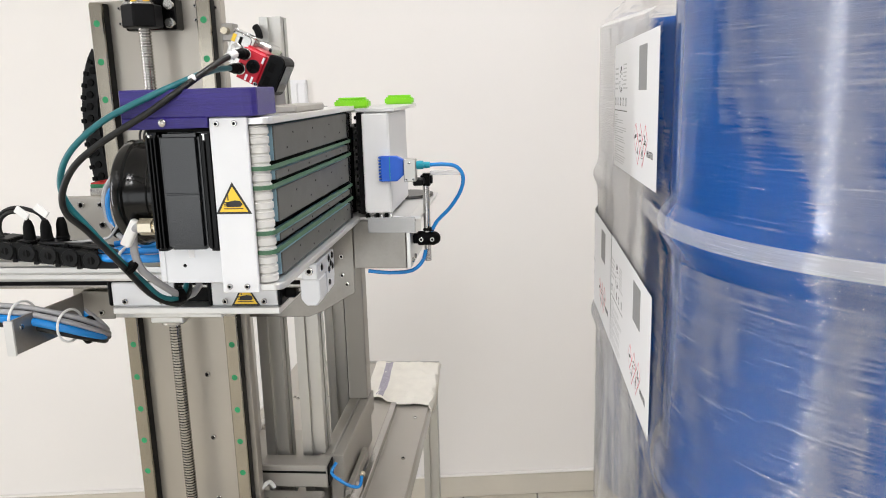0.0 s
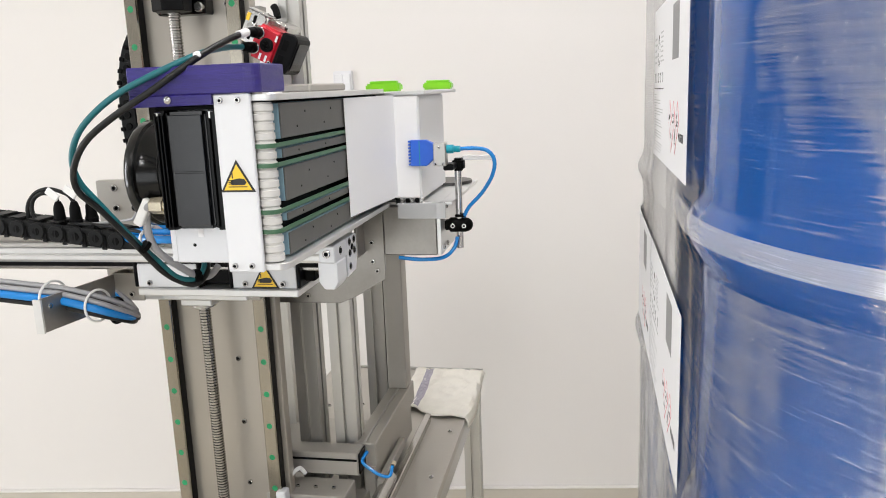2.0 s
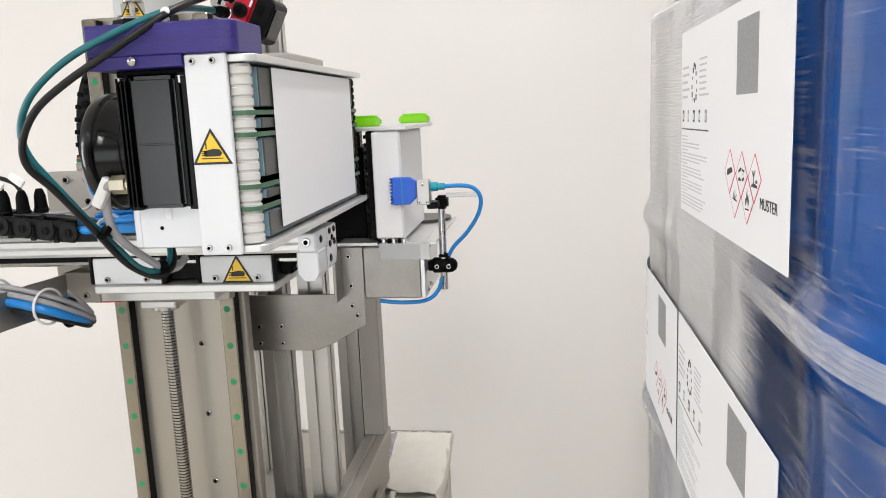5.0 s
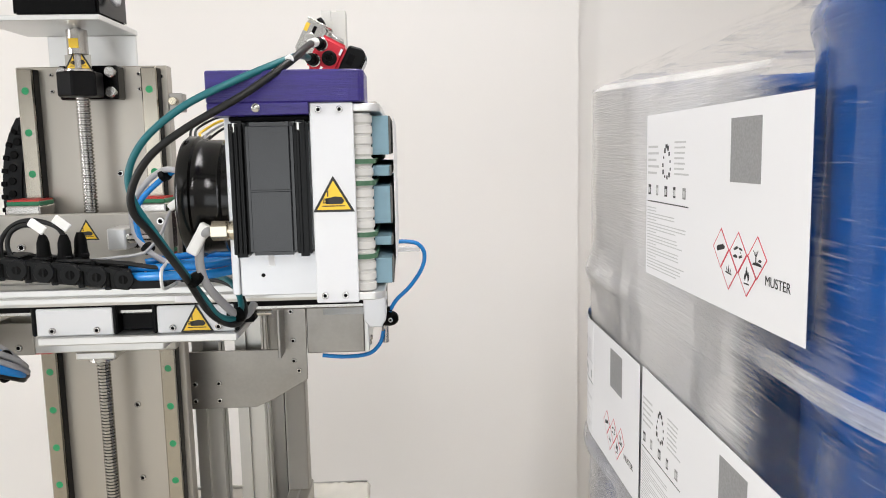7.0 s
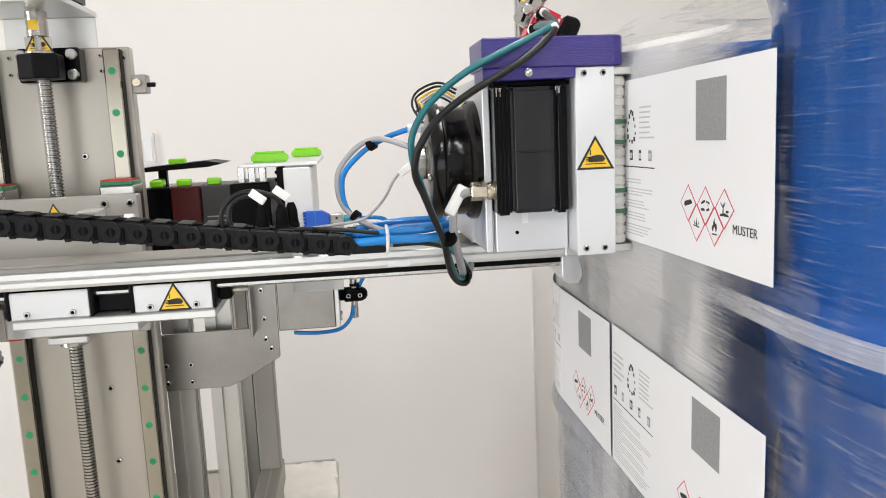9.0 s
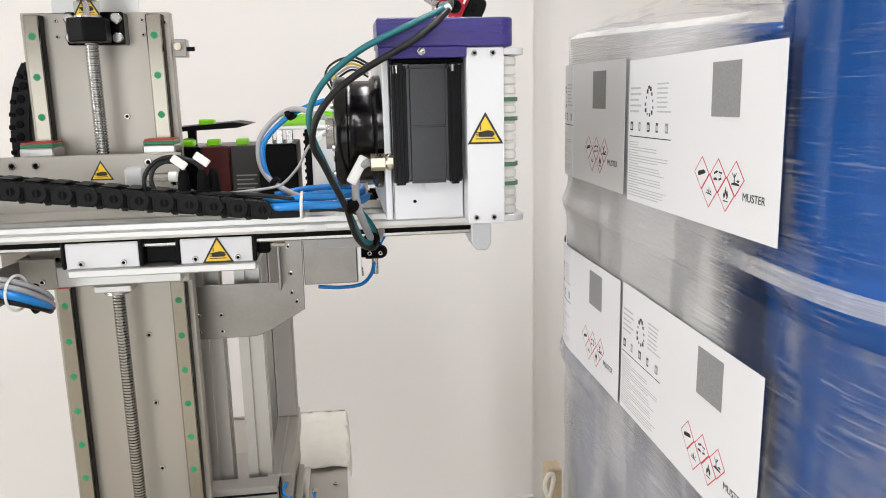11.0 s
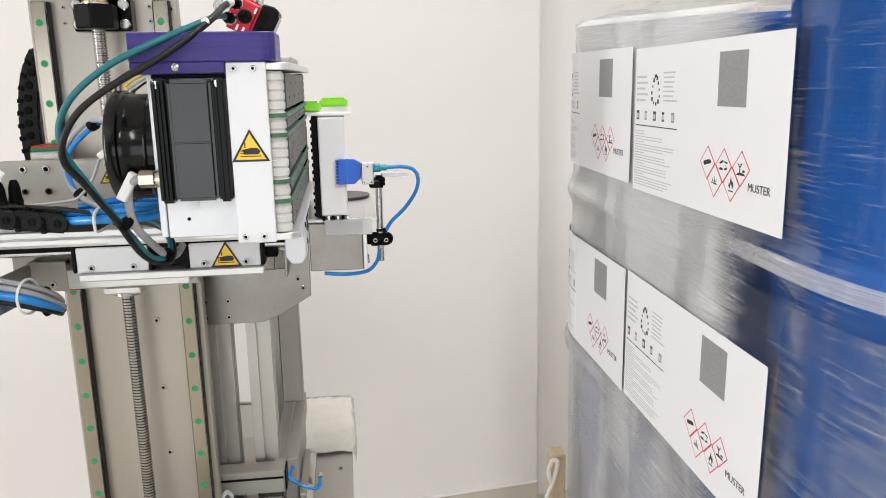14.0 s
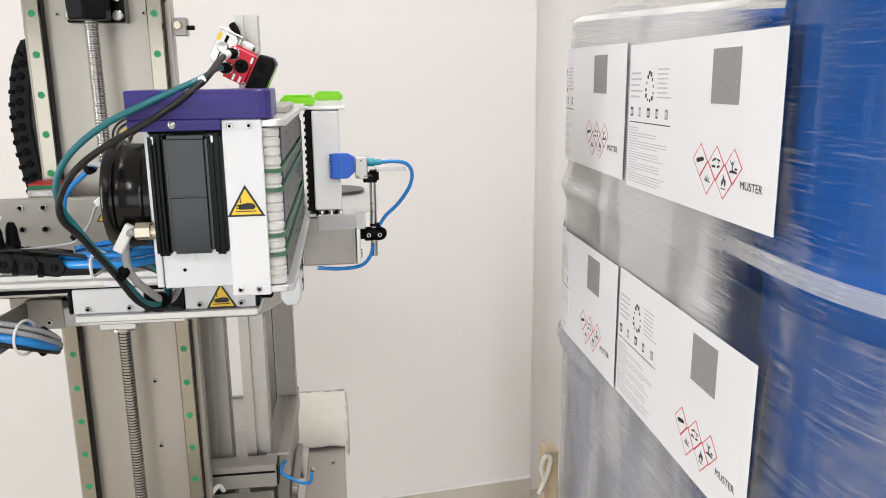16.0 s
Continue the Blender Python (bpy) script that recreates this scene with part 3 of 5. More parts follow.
def column():
    co = thing("lifting_column", (0.09, 0.05, -0.912), "vertical linear axis with twin guide rails and ball screw", "linear axis", mover="slide")
    part("back_plate", box(-0.022, 0.198, 0.022, 0.044, -0.912, 0.036, 0.0015), column_plate, co, "pale grey anodised plate")
    part("profile", prism(slot_profile(0.088, 0.09, 0.135, 0.09), "z", -0.912, 0.03), alu, co)
    for x0 in (0.0, 0.177):
        r = part("guide_rail", box(x0 - 0.0115, x0 + 0.0115, 0.0, 0.0215, -0.905, 0.032, 0.0018), rail_steel, co, "ground steel guide rail with green caps")
        for k in range(15):
            part("bolt_cap", rod(0.0056, (x0, -0.0004, -0.06 * k), 0.002, "y", 14), dot_green, r, "green bolt cap")
        # black strip that paints the shaded right flank of the steel rail
        part("flank_shade", box(x0 + 0.0112, x0 + 0.0122, 0.004, 0.0205, -0.905, 0.031, 0), black_plastic, r)
    # threaded screw
    prof = []
    z = -0.90
    while z < 0.0:
        prof += [(0.0098, z), (0.0098, z + 0.0022), (0.0078, z + 0.003), (0.0078, z + 0.0042)]
        z += 0.005
    part("ball_screw", lathe(prof, (0.093, -0.03, 0), "z", 16), screw_steel, co, "threaded steel ball screw", True)
    hexa = [(0.093 + 0.031 * math.cos(radians(a)), -0.034 + 0.031 * math.sin(radians(a))) for a in range(30, 390, 60)]
    bearing = part("bearing_block", prism(hexa, "z", -0.012, 0.022, 0.002), black_plastic, co, "black screw bearing block")
    part("bearing_base", box(0.052, 0.136, -0.008, 0.021, -0.014, 0.034, 0.002), black_gloss, bearing)
    part("bearing_ring", rod(0.019, (0.093, -0.034, 0.022), 0.004, "z", 24), chrome, bearing)
    for x, zz in ((0.060, 0.024), (0.127, 0.024), (0.060, -0.004), (0.127, -0.004)):
        part("bolt", lathe([(0.008, 0), (0.008, 0.006), (0.0065, 0.008), (0.0001, 0.008)], (x, -0.009, zz), (90, 0, 0), 16), chrome, bearing)
    coup = part("coupling", rod(0.014, (0.093, -0.034, 0.046), 0.034, "z", 24), steel, co, "split aluminium shaft coupling")
    part("yellow_mark", box(0.087, 0.100, -0.0492, -0.0478, 0.054, 0.067, 0), yellow, coup)
    part("shaft", rod(0.006, (0.093, -0.034, 0.026), 0.07, "z", 16), steel, co)
    part("motor_plate", box(-0.012, 0.150, -0.10, 0.05, 0.083, 0.0905, 0.001), alu_x, co, "folded sheet motor plate")
    part("motor_bracket", box(0.018, 0.148, 0.045, 0.05, 0.036, 0.083, 0.001), alu_x, co)
    mo = part("lift_motor", box(0.034, 0.146, -0.09, 0.02, 0.0907, 0.20, 0.004, None, 2), black_gloss, co, "black lift motor")
    for x, y in ((0.045, -0.08), (0.135, -0.08)):
        part("bolt", rod(0.005, (x, y, 0.0907), 0.02, "z", 12), chrome, mo)
    part("type_label", box(0.070, 0.105, -0.0915, -0.0898, 0.115, 0.18, 0), paper, mo, "white type label with grey bars")
    for k in range(5):
        part("print_bar", box(0.073, 0.100 - 0.004 * (k % 3), -0.0921, -0.0914, 0.122 + 0.011 * k, 0.126 + 0.011 * k, 0), ink_grey, mo)
    part("motor_cable", sweep([(0.146, -0.05, 0.13), (0.158, -0.05, 0.112), (0.156, -0.04, 0.15), (0.15, -0.03, 0.22)], 0.004), cable_grey, co)
    for k in range(8):
        part("bolt", bolt((0.1205, 0.0215, -0.002 - 0.12 * k), (90, 0, 0), 0.0048), chrome, co)
    for x, zz in ((-0.012, 0.02), (0.03, 0.024), (0.03, 0.0), (0.157, 0.024), (0.157, 0.002), (0.19, 0.02)):
        part("bolt", bolt((x, 0.0215, zz), (90, 0, 0), 0.003), chrome, co)
    sens = part("end_sensor", box(0.203, 0.222, 0.006, 0.03, -0.033, -0.006, 0.001), sheet_steel, co, "proximity sensor on a small angle")
    part("sensor_tip", rod(0.006, (0.211, -0.008, -0.018), 0.03, "y", 14), brass, sens)
    part("sensor_nut", rod(0.0035, (0.222, 0.01, -0.021), 0.012, "x", 10), black_plastic, sens)
    warning_sign((0.093, -0.0366, 0.042), 0.040, co)
    part("sign_plate", box(0.075, 0.111, -0.0364, -0.0354, 0.026, 0.046, 0.0003), plate_grey, co)
    # vertical chain hanging behind
    def chain_edge(z):
        u = min(1.0, max(0.0, (-0.045 - z) / 0.26))
        return -0.031 - 0.026 * math.sin(math.pi * u ** 0.75) ** 0.8 - 0.010 * u
    for k in range(16):
        zz = -0.355 + 0.0195 * k
        mid = zz + 0.01
        slope = math.degrees(math.atan((chain_edge(mid + 0.012) - chain_edge(mid - 0.012)) / 0.024))
        x = chain_edge(mid) + 0.016
        link = part("chain_link", box(x - 0.016, x + 0.016, 0.03, 0.07, zz - 0.0035, zz + 0.0225, 0.003, None, 2, (0, slope, 0)), chain_plastic, co, "black cable chain link")
        part("link_pin", rod(0.006, (x, 0.027, mid), 0.005, "y", 12), rubber, link)
        part("link_bar", box(x - 0.0168, x - 0.008, 0.0275, 0.0305, zz + 0.002, zz + 0.009, 0.001, None, 1, (0, slope, 0)), rubber, link)


column()

# ---- carriage that rides the column ----


def carriage():
    ca = thing("lift_carriage", (0.09, -0.03, -0.488), "machined aluminium carriage on four rail blocks", "carriage", mover="lift")
    plate = part("carriage_plate", box(-0.062, 0.210, -0.060, -0.040, -0.479, -0.280, 0.0015), plate_grey, ca, "grey machined plate")
    for x0, low in ((0.0, -0.478), (0.177, -0.469)):
        for z0 in (low, -0.338):
            blk = part("rail_block", box(x0 - 0.024, x0 + 0.024, -0.039, 0.012, z0, z0 + 0.07, 0.002), steel, ca)
            for dz in (-0.006, 0.07):
                part("end_cap", box(x0 - 0.023, x0 + 0.023, -0.037, 0.011, z0 + dz, z0 + dz + 0.006, 0.001), end_green, blk, "green end cap")
                part("seal", box(x0 - 0.022, x0 + 0.022, -0.036, 0.010, z0 + dz - 0.0025 if dz < 0 else z0 + dz + 0.006, z0 + dz if dz < 0 else z0 + dz + 0.0085, 0), red_seal, blk, "red wiper seal")
    for x in (-0.028, 0.005, 0.165, 0.2):
        for z in (-0.292, -0.325):
            part("bolt", bolt((x, -0.060, z), (90, 0, 0), 0.0058), chrome, ca)
    for x, z in ((-0.022, -0.469), (0.0165, -0.469), (0.048, -0.471), (0.137, -0.469), (-0.026, -0.434), (0.02, -0.434)):
        part("bolt", bolt((x, -0.060, z), (90, 0, 0), 0.005), chrome, ca)
    part("screw_nut", rod(0.02, (0.093, -0.03, -0.4985), 0.02, "z", 24), chrome, ca)
    part("nut_flange", box(0.064, 0.120, -0.055, -0.005, -0.4925, -0.4805, 0.002), alu_x, ca)
    part("side_pin", rod(0.0065, (0.15, -0.095, -0.312), 0.05, "x", 16), chrome, ca, "spring plunger")
    part("pin_cap", rod(0.0075, (0.20, -0.095, -0.312), 0.012, "x", 16), cable_white, ca)
    part("pin_block", box(0.14, 0.165, -0.105, -0.06, -0.327, -0.297, 0.002), alu_x, ca)
    warning_sign((0.096, -0.0601, -0.302), 0.034, ca)
    shelf = part("carrier_shelf", box(0.074, 0.326, -0.186, -0.061, -0.438, -0.427, 0.0015), alu_x, ca, "machined aluminium shelf")
    part("shelf_rib", box(0.0, 0.205, -0.10, -0.061, -0.469, -0.439, 0.0015), alu_x, ca)
    for x0, x1 in ((0.072, 0.168), (0.224, 0.322)):
        b = part("slide_block", prism([(-0.180, -0.4265), (-0.180, -0.393), (-0.172, -0.385), (-0.13, -0.385), (-0.13, -0.4265)], "x", x0, x1, 0.0012), white_coat, ca, "white enamelled slide block")
        part("end_seal", box(x0 - 0.006, x0, -0.181, -0.13, -0.4265, -0.384, 0.002), black_plastic, b)
        part("end_seal", box(x1, x1 + 0.006, -0.181, -0.13, -0.4265, -0.384, 0.002), black_plastic, b)
        for x in (x0 + 0.02, x1 - 0.02):
            part("bolt", bolt((x, -0.180, -0.4195), (90, 0, 0), 0.0042), chrome, b)
    warning_sign((0.2745, -0.1803, -0.4075), 0.043, ca)
    part("scraper", box(0.175, 0.217, -0.165, -0.13, -0.424, -0.396, 0.001), black_plastic, ca)
    part("nozzle", box(0.328, 0.345, -0.165, -0.14, -0.419, -0.399, 0.002), rubber, ca)
    part("nozzle_pin", rod(0.004, (0.336, -0.152, -0.409), 0.03, "x", 12), steel, ca)
    # arm that carries the supply cables
    arm = part("cable_arm", prism([(-0.043, -0.25), (-0.039, -0.25), (-0.019, -0.10), (-0.023, -0.10)], "z", -0.478, -0.427, 0.0006), sheet_steel, ca, "folded sheet steel cable arm")
    part("arm_tip", box(-0.052, -0.0385, -0.254, -0.2503, -0.479, -0.428, 0.0006), alu_x, arm)
    part("bolt", bolt((-0.0395, -0.236, -0.441), "x", 0.0045), chrome, arm)
    part("arm_root", box(-0.024, 0.030, -0.1035, -0.0995, -0.470, -0.425, 0.001), plate_grey, ca, "grey angle at the foot of the arm")
    part("root_web", box(-0.024, -0.020, -0.0993, -0.0605, -0.470, -0.425, 0.0008), plate_grey, ca)
    part("bolt", bolt((0.010, -0.1035, -0.459), (90, 0, 0), 0.0048), chrome, ca)


carriage()


def supply_cables():
    cb = thing("supply_cables", (-0.15, -0.16, -0.441), "bundle of blue, grey and black cables tied to the arm", "cables", mover="lift")
    runs = ((cable_grey, 0.0042, 0.000, 0.014), (cable_grey, 0.0042, -0.009, 0.008), (cable_black, 0.0030, 0.004, 0.006), (hose_blue, 0.0062, -0.012, -0.002), (cable_black, 0.0045, -0.006, -0.013), (cable_grey, 0.0042, 0.006, -0.001), (cable_black, 0.0040, 0.010, -0.010))
    for m, r, dy, dz in runs:
        w = 1.0 if m is cable_grey else 0.7
        part("cable", sweep([(-0.45, -0.200 + dy, -0.402 + dz), (-0.25, -0.202 + dy, -0.418 + dz), (-0.093, -0.200 + dy, -0.433 + dz), (-0.041, -0.200 + dy, -0.438 + dz), (0.010, -0.190 + dy, -0.453 + dz), (0.024 + 0.006 * w, -0.160 + dy * w, -0.474 + dz * w), (0.023 + 0.006 * w, -0.130 + dy * 0.6, -0.487 + dz * 0.6), (0.012, -0.110 + dy * 0.4, -0.484 + dz * 0.5), (-0.010, -0.102, -0.468 + dz * 0.5), (-0.030, -0.100, -0.450 + dz * 0.5)], r), m, cb, "", True)
    for x, y, z in ((-0.057, -0.202, -0.437), (0.008, -0.191, -0.453)):
        loop = [(x + 0.006 * math.cos(radians(a)), y + 0.023 * math.cos(radians(a)), z + 0.024 * math.sin(radians(a))) for a in range(0, 361, 30)]
        part("cable_tie", sweep(loop, 0.0019, 6), cable_white, cb, "white cable tie")
    loop = [(0.021, -0.165 + 0.019 * math.cos(radians(a)), -0.468 + 0.019 * math.sin(radians(a))) for a in range(0, 361, 30)]
    part("cable_tie", sweep(loop, 0.0024, 6), rubber, cb, "black cable tie")


supply_cables()

# ---- reach beam ----


def reach_beam():
    be = thing("reach_beam", (0, -0.1, -0.402), "long extruded aluminium beam sliding out with the head", "beam", mover="reach")
    prof = [(-0.186, -0.387), (-0.188, -0.383), (-0.188, -0.377), (-0.185, -0.375), (-0.188, -0.373), (-0.188, -0.366), (-0.186, -0.364), (-0.06, -0.364), (-0.055, -0.371), (-0.055, -0.387)]
    part("extrusion", prism(prof, "x", -0.95, 0.366, 0), alu_x, be, "ribbed silver extrusion")
    part("top_strip", box(-0.95, 0.36, -0.15, -0.07, -0.3638, -0.3610, 0.0005), plate_grey, be)
    part("guide_rail", box(-0.94, 0.362, -0.172, -0.145, -0.402, -0.3875, 0.002), steel, be, "hardened steel guide rail")
    part("black_strip", box(-0.94, 0.362, -0.178, -0.170, -0.3955, -0.3872, 0.0005), rubber, be)
    cl = part("end_bracket", box(0.362, 0.386, -0.19, -0.135, -0.387, -0.362, 0.002), silver_coat, be, "cast aluminium end bracket")
    part("bracket_foot", prism([(0.358, -0.386), (0.387, -0.386), (0.387, -0.416), (0.381, -0.426), (0.366, -0.426), (0.358, -0.416)], "y", -0.185, -0.145, 0.0015), silver_coat, cl)
    part("bracket_web", prism([(-0.135, -0.362), (-0.135, -0.42), (-0.095, -0.417), (-0.088, -0.402), (-0.088, -0.362)], "x", 0.362, 0.386, 0.001), silver_coat, cl)
    for y, z in ((-0.122, -0.369), (-0.100, -0.369), (-0.122, -0.386), (-0.100, -0.386), (-0.111, -0.379), (-0.122, -0.406), (-0.165, -0.373)):
        part("bore", rod(0.0042, (0.3862, y, z), 0.0012, "x", 16), black_plastic, cl)
        part("bore_rim", lathe([(0.0062, 0), (0.0062, 0.0006), (0.0044, 0.0006)], (0.3855, y, z), "x", 16), chrome, cl)
    part("bolt", bolt((0.374, -0.19, -0.373), (90, 0, 0), 0.0058), chrome, cl)
    part("adapter_plate", box(0.235, 0.361, -0.186, -0.05, -0.3605, -0.3525, 0.001), alu_x, be)
    part("print_tag", box(0.12, 0.15, -0.1892, -0.1882, -0.385, -0.377, 0), paper, be)


reach_beam()


def cable_chain():
    ch = thing("cable_chain", (-0.2, -0.19, -0.36), "black plastic cable chain lying along the beam", "cable chain", mover="reach")
    n = 28
    for k in range(n):
        x = 0.0585 - 0.0317 * k
        z = -0.3487 + 0.00372 * k
        slope = math.degrees(math.atan(0.00372 / 0.0317))
        body = None
        for y0 in (-0.213, -0.166):
            body = box(x - 0.0175, x + 0.0165, y0, y0 + 0.005, z - 0.0135, z + 0.0135, 0.0025, body, 1, (0, slope, 0))
        for dz in (0.0115, -0.0135):
            body = box(x - 0.012, x + 0.001, -0.208, -0.166, z + dz, z + dz + 0.002, 0.0006, body, 1, (0, slope, 0))
        link = part("chain_link", body, chain_plastic, ch)
        part("pivot_disc", lathe([(0.0125, 0), (0.0125, 0.0022), (0.0118, 0.003), (0.0001, 0.003)], (x + 0.0085, -0.213, z - 0.001), (90, 0, 0), 22), chain_plastic, link)
        part("pivot_pin", rod(0.0056, (x + 0.0085, -0.2166, z - 0.001), 0.001, "y", 16), rubber, link)
        part("pin_slot", box(x + 0.0075, x + 0.0095, -0.2172, -0.2165, z - 0.006, z + 0.004, 0), chain_plastic, link)
        part("clip", box(x - 0.0135, x - 0.0075, -0.2148, -0.2128, z - 0.0115, z + 0.0075, 0.001), rubber, link)
        part("clip_tongue", box(x - 0.0145, x - 0.0065, -0.2158, -0.2128, z - 0.0135, z - 0.0095, 0.0008), chain_plastic, link)
        part("lid", box(x - 0.010, x + 0.008, -0.207, -0.167, z + 0.0136, z + 0.0154, 0.0008, None, 1, (0, slope, 0)), chain_plastic, link)
    part("end_tongue", prism([(0.074, -0.3622), (0.074, -0.347), (0.092, -0.350), (0.118, -0.3545), (0.118, -0.3622)], "y", -0.213, -0.17, 0.001), chain_plastic, ch)


cable_chain()


def plugs():
    pl = thing("cable_plugs", (-0.02, -0.19, -0.339), "pair of black moulded plugs with white tags", "plugs", mover="reach")
    for x, y in ((-0.038, -0.188), (-0.013, -0.186), (-0.002, -0.164)):
        p = part("plug", lathe([(0.0084, 0), (0.0092, 0.004), (0.0092, 0.018), (0.0082, 0.024), (0.0076, 0.036), (0.0055, 0.043), (0.004, 0.046)], (x, y, -0.341), "z", 16), rubber, pl, "", True)
        part("plug_ring", rod(0.0098, (x, y, -0.327), 0.005, "z", 12), black_plastic, p)
    part("lead", sweep([(-0.038, -0.188, -0.296), (-0.042, -0.19, -0.286), (-0.058, -0.193, -0.282), (-0.074, -0.193, -0.291), (-0.079, -0.193, -0.308), (-0.072, -0.192, -0.326), (-0.062, -0.19, -0.336)], 0.003), cable_black, pl)
    part("lead", sweep([(-0.013, -0.186, -0.296), (-0.022, -0.188, -0.284), (-0.048, -0.19, -0.276), (-0.072, -0.19, -0.282), (-0.088, -0.19, -0.302), (-0.088, -0.19, -0.332)], 0.003), cable_black, pl)
    for x0, z0 in ((-0.052, -0.281), (-0.022, -0.278)):
        part("white_tag", box(x0, x0 + 0.022, -0.196, -0.192, z0 - 0.008, z0 + 0.003, 0.001, None, 1, (0, 38, 0)), cable_white, pl)


plugs()

# ---- applicator head ----
Z_TOP, Z_BOT = -0.150, -0.352
FACE_X = 0.3835


def applicator_head():
    hd = thing("applicator_head", (0.3, -0.2, -0.3525), "label applicator head with belts, pads and black motor", "applicator", mover="reach")
    white = part("end_plate", box(0.322, 0.3655, -0.3815, -0.3755, Z_BOT - 0.001, Z_TOP + 0.001, 0.0012), white_coat, hd, "white enamelled end plate")
    part("end_plate_return", box(0.3225, 0.3265, -0.3755, -0.335, Z_BOT + 0.001, Z_TOP - 0.001, 0.0008), silver_coat, white)
    for x in (0.331, 0.352):
        for z in (Z_TOP - 0.006, Z_BOT + 0.007):
            part("screw", bolt((x, -0.3815, z), (90, 0, 0), 0.0034), chrome, white)
    warning_sign((0.3430, -0.3816, -0.2405), 0.0425, white)

    def flange(z0, z1):
        pts = [(0.327, -0.3755), (0.372, -0.3755)]
        pts += [(0.379 + 0.013 * math.sin(radians(a)), -0.3625 - 0.013 * math.cos(radians(a))) for a in range(0, 91, 15)]
        pts += [(0.392, 0.098), (0.327, 0.098)]
        return prism(pts, "z", z0, z1, 0.0008)
    part("top_flange", flange(Z_TOP - 0.008, Z_TOP), alu_x, hd, "rounded aluminium top flange")
    bf = part("bottom_flange", flange(Z_BOT, Z_BOT + 0.008), alu_x, hd, "rounded aluminium bottom flange")
    part("housing", box(0.236, 0.3225, -0.332, 0.09, Z_BOT + 0.001, Z_TOP - 0.001, 0.001), silver_coat, hd, "silver sheet housing")
    part("core", box(0.327, 0.362, -0.335, 0.094, Z_BOT + 0.009, Z_TOP - 0.009, 0.001), rubber, hd)
    part("top_cover", box(0.345, 0.385, -0.24, -0.09, Z_TOP, Z_TOP + 0.010, 0.002), plate_grey, hd, "pale plastic cover block")
    # ribbed belt rollers at both ends
    prof = []
    ribs = 17
    h = (Z_TOP - 0.009) - (Z_BOT + 0.009)
    for k in range(ribs):
        z = k * h / ribs
        prof += [(0.0118, z), (0.0128, z + 0.0012), (0.0128, z + h / ribs * 0.72), (0.0112, z + h / ribs * 0.8), (0.0112, z + h / ribs * 0.96)]
    part("roller", lathe(prof, (0.3705, -0.361, Z_BOT + 0.009), "z", 24), roller_grey, hd, "pale grey ribbed roller", True)
    part("roller", lathe(prof, (0.3705, 0.083, Z_BOT + 0.009), "z", 24), black_plastic, hd, "dark ribbed roller", True)
    spans = ((0, .235), (.29, .36), (.41, .64), (.71, .77), (.84, 1))
    top, bot = Z_TOP - 0.0105, Z_BOT + 0.0105
    for f in (.265, .388, .682, .808):
        z = top + (bot - top) * f
        run = [(0.3705 + 0.0138 * math.cos(radians(a)), -0.361 + 0.0138 * math.sin(radians(a))) for a in range(-170, 1, 17)]
        run += [(0.3843, y) for y in (-0.3, -0.2, -0.1, 0.0, 0.083)]
        bm = bmesh.new()
        prev = None
        for x, y in run:
            d = Vector((x - 0.3705, y + 0.361 if y < -0.361 else 0, 0)).normalized() * 0.0012
            ring = [bm.verts.new((x + s * d.x, y + s * d.y, z + w)) for s, w in ((-1, -0.0024), (1, -0.0024), (1, 0.0024), (-1, 0.0024))]
            if prev:
                for k in range(4):
                    bm.faces.new((prev[k], prev[(k + 1) % 4], ring[(k + 1) % 4], ring[k]))
            prev = ring
        bmesh.ops.recalc_face_normals(bm, faces=bm.faces)
        part("belt", bm, belt_green, hd, "green conveyor belt")
    # press pads slide out together
    pads = new("press_pads")
    pads.parent = hd
    pads.location = Vector((0.37, -0.14, -0.25)) - root_of(hd)
    tagged(pads, "five foam-backed press pads")
    MOVERS.append((pads, "pad", Vector(pads.location)))
    for a, b in spans:
        z1, z0 = top + (bot - top) * a, top + (bot - top) * b
        pad = part("pad", box(0.3635, FACE_X - 0.002, -0.341, 0.066, z0 + 0.0008, z1 - 0.0008, 0.0008), pad_blue, pads, "pale blue foam pad")
        part("pad_plate", box(FACE_X - 0.002, FACE_X, -0.3405, 0.0655, z0 + 0.001, z1 - 0.001, 0.0006), pad_face, pad, "dark grey perforated plate")
        rows_n = 2 if b - a > .1 else 1
        for i in range(rows_n):
            for j in range(4):
                part("hole", rod(0.0014, (FACE_X - 0.0002, -0.29 + 0.1 * j + 0.03 * i, z0 + (z1 - z0) * (0.3 + 0.4 * i if rows_n == 2 else 0.5)), 0.0004, "x", 8), rubber, pad)
    # purple printed hood
    hood = [(0.221, -0.385), (0.363, -0.385), (0.372, -0.381), (0.377, -0.373), (0.377, -0.304), (0.221, -0.304)]
    ho = part("hood", prism(hood, "z", -0.1485, -0.1165, 0.0015), purple, hd, "dark purple printed plastic hood")
    part("hood_skirt", prism([(0.2215, -0.1484), (0.3215, -0.1484), (0.3215, -0.1600), (0.2215, -0.1610)], "y", -0.3845, -0.33, 0.0006), purple, ho)
    part("screw", lathe([(0.0044, 0), (0.0044, 0.0028), (0.0026, 0.0042), (0.0001, 0.0045)], (0.270, -0.385, -0.1535), (90, 0, 0), 16), chrome, ho, "steel dome screw", True)
    # motor
    m0, m1, zt, zb = 0.2365, 0.3175, -0.165, -0.306
    mo = part("motor", box(0.254, 0.302, -0.368, -0.272, zb + 0.002, zt - 0.002, 0.004, None, 2), black_satin, hd, "black square stepper motor")
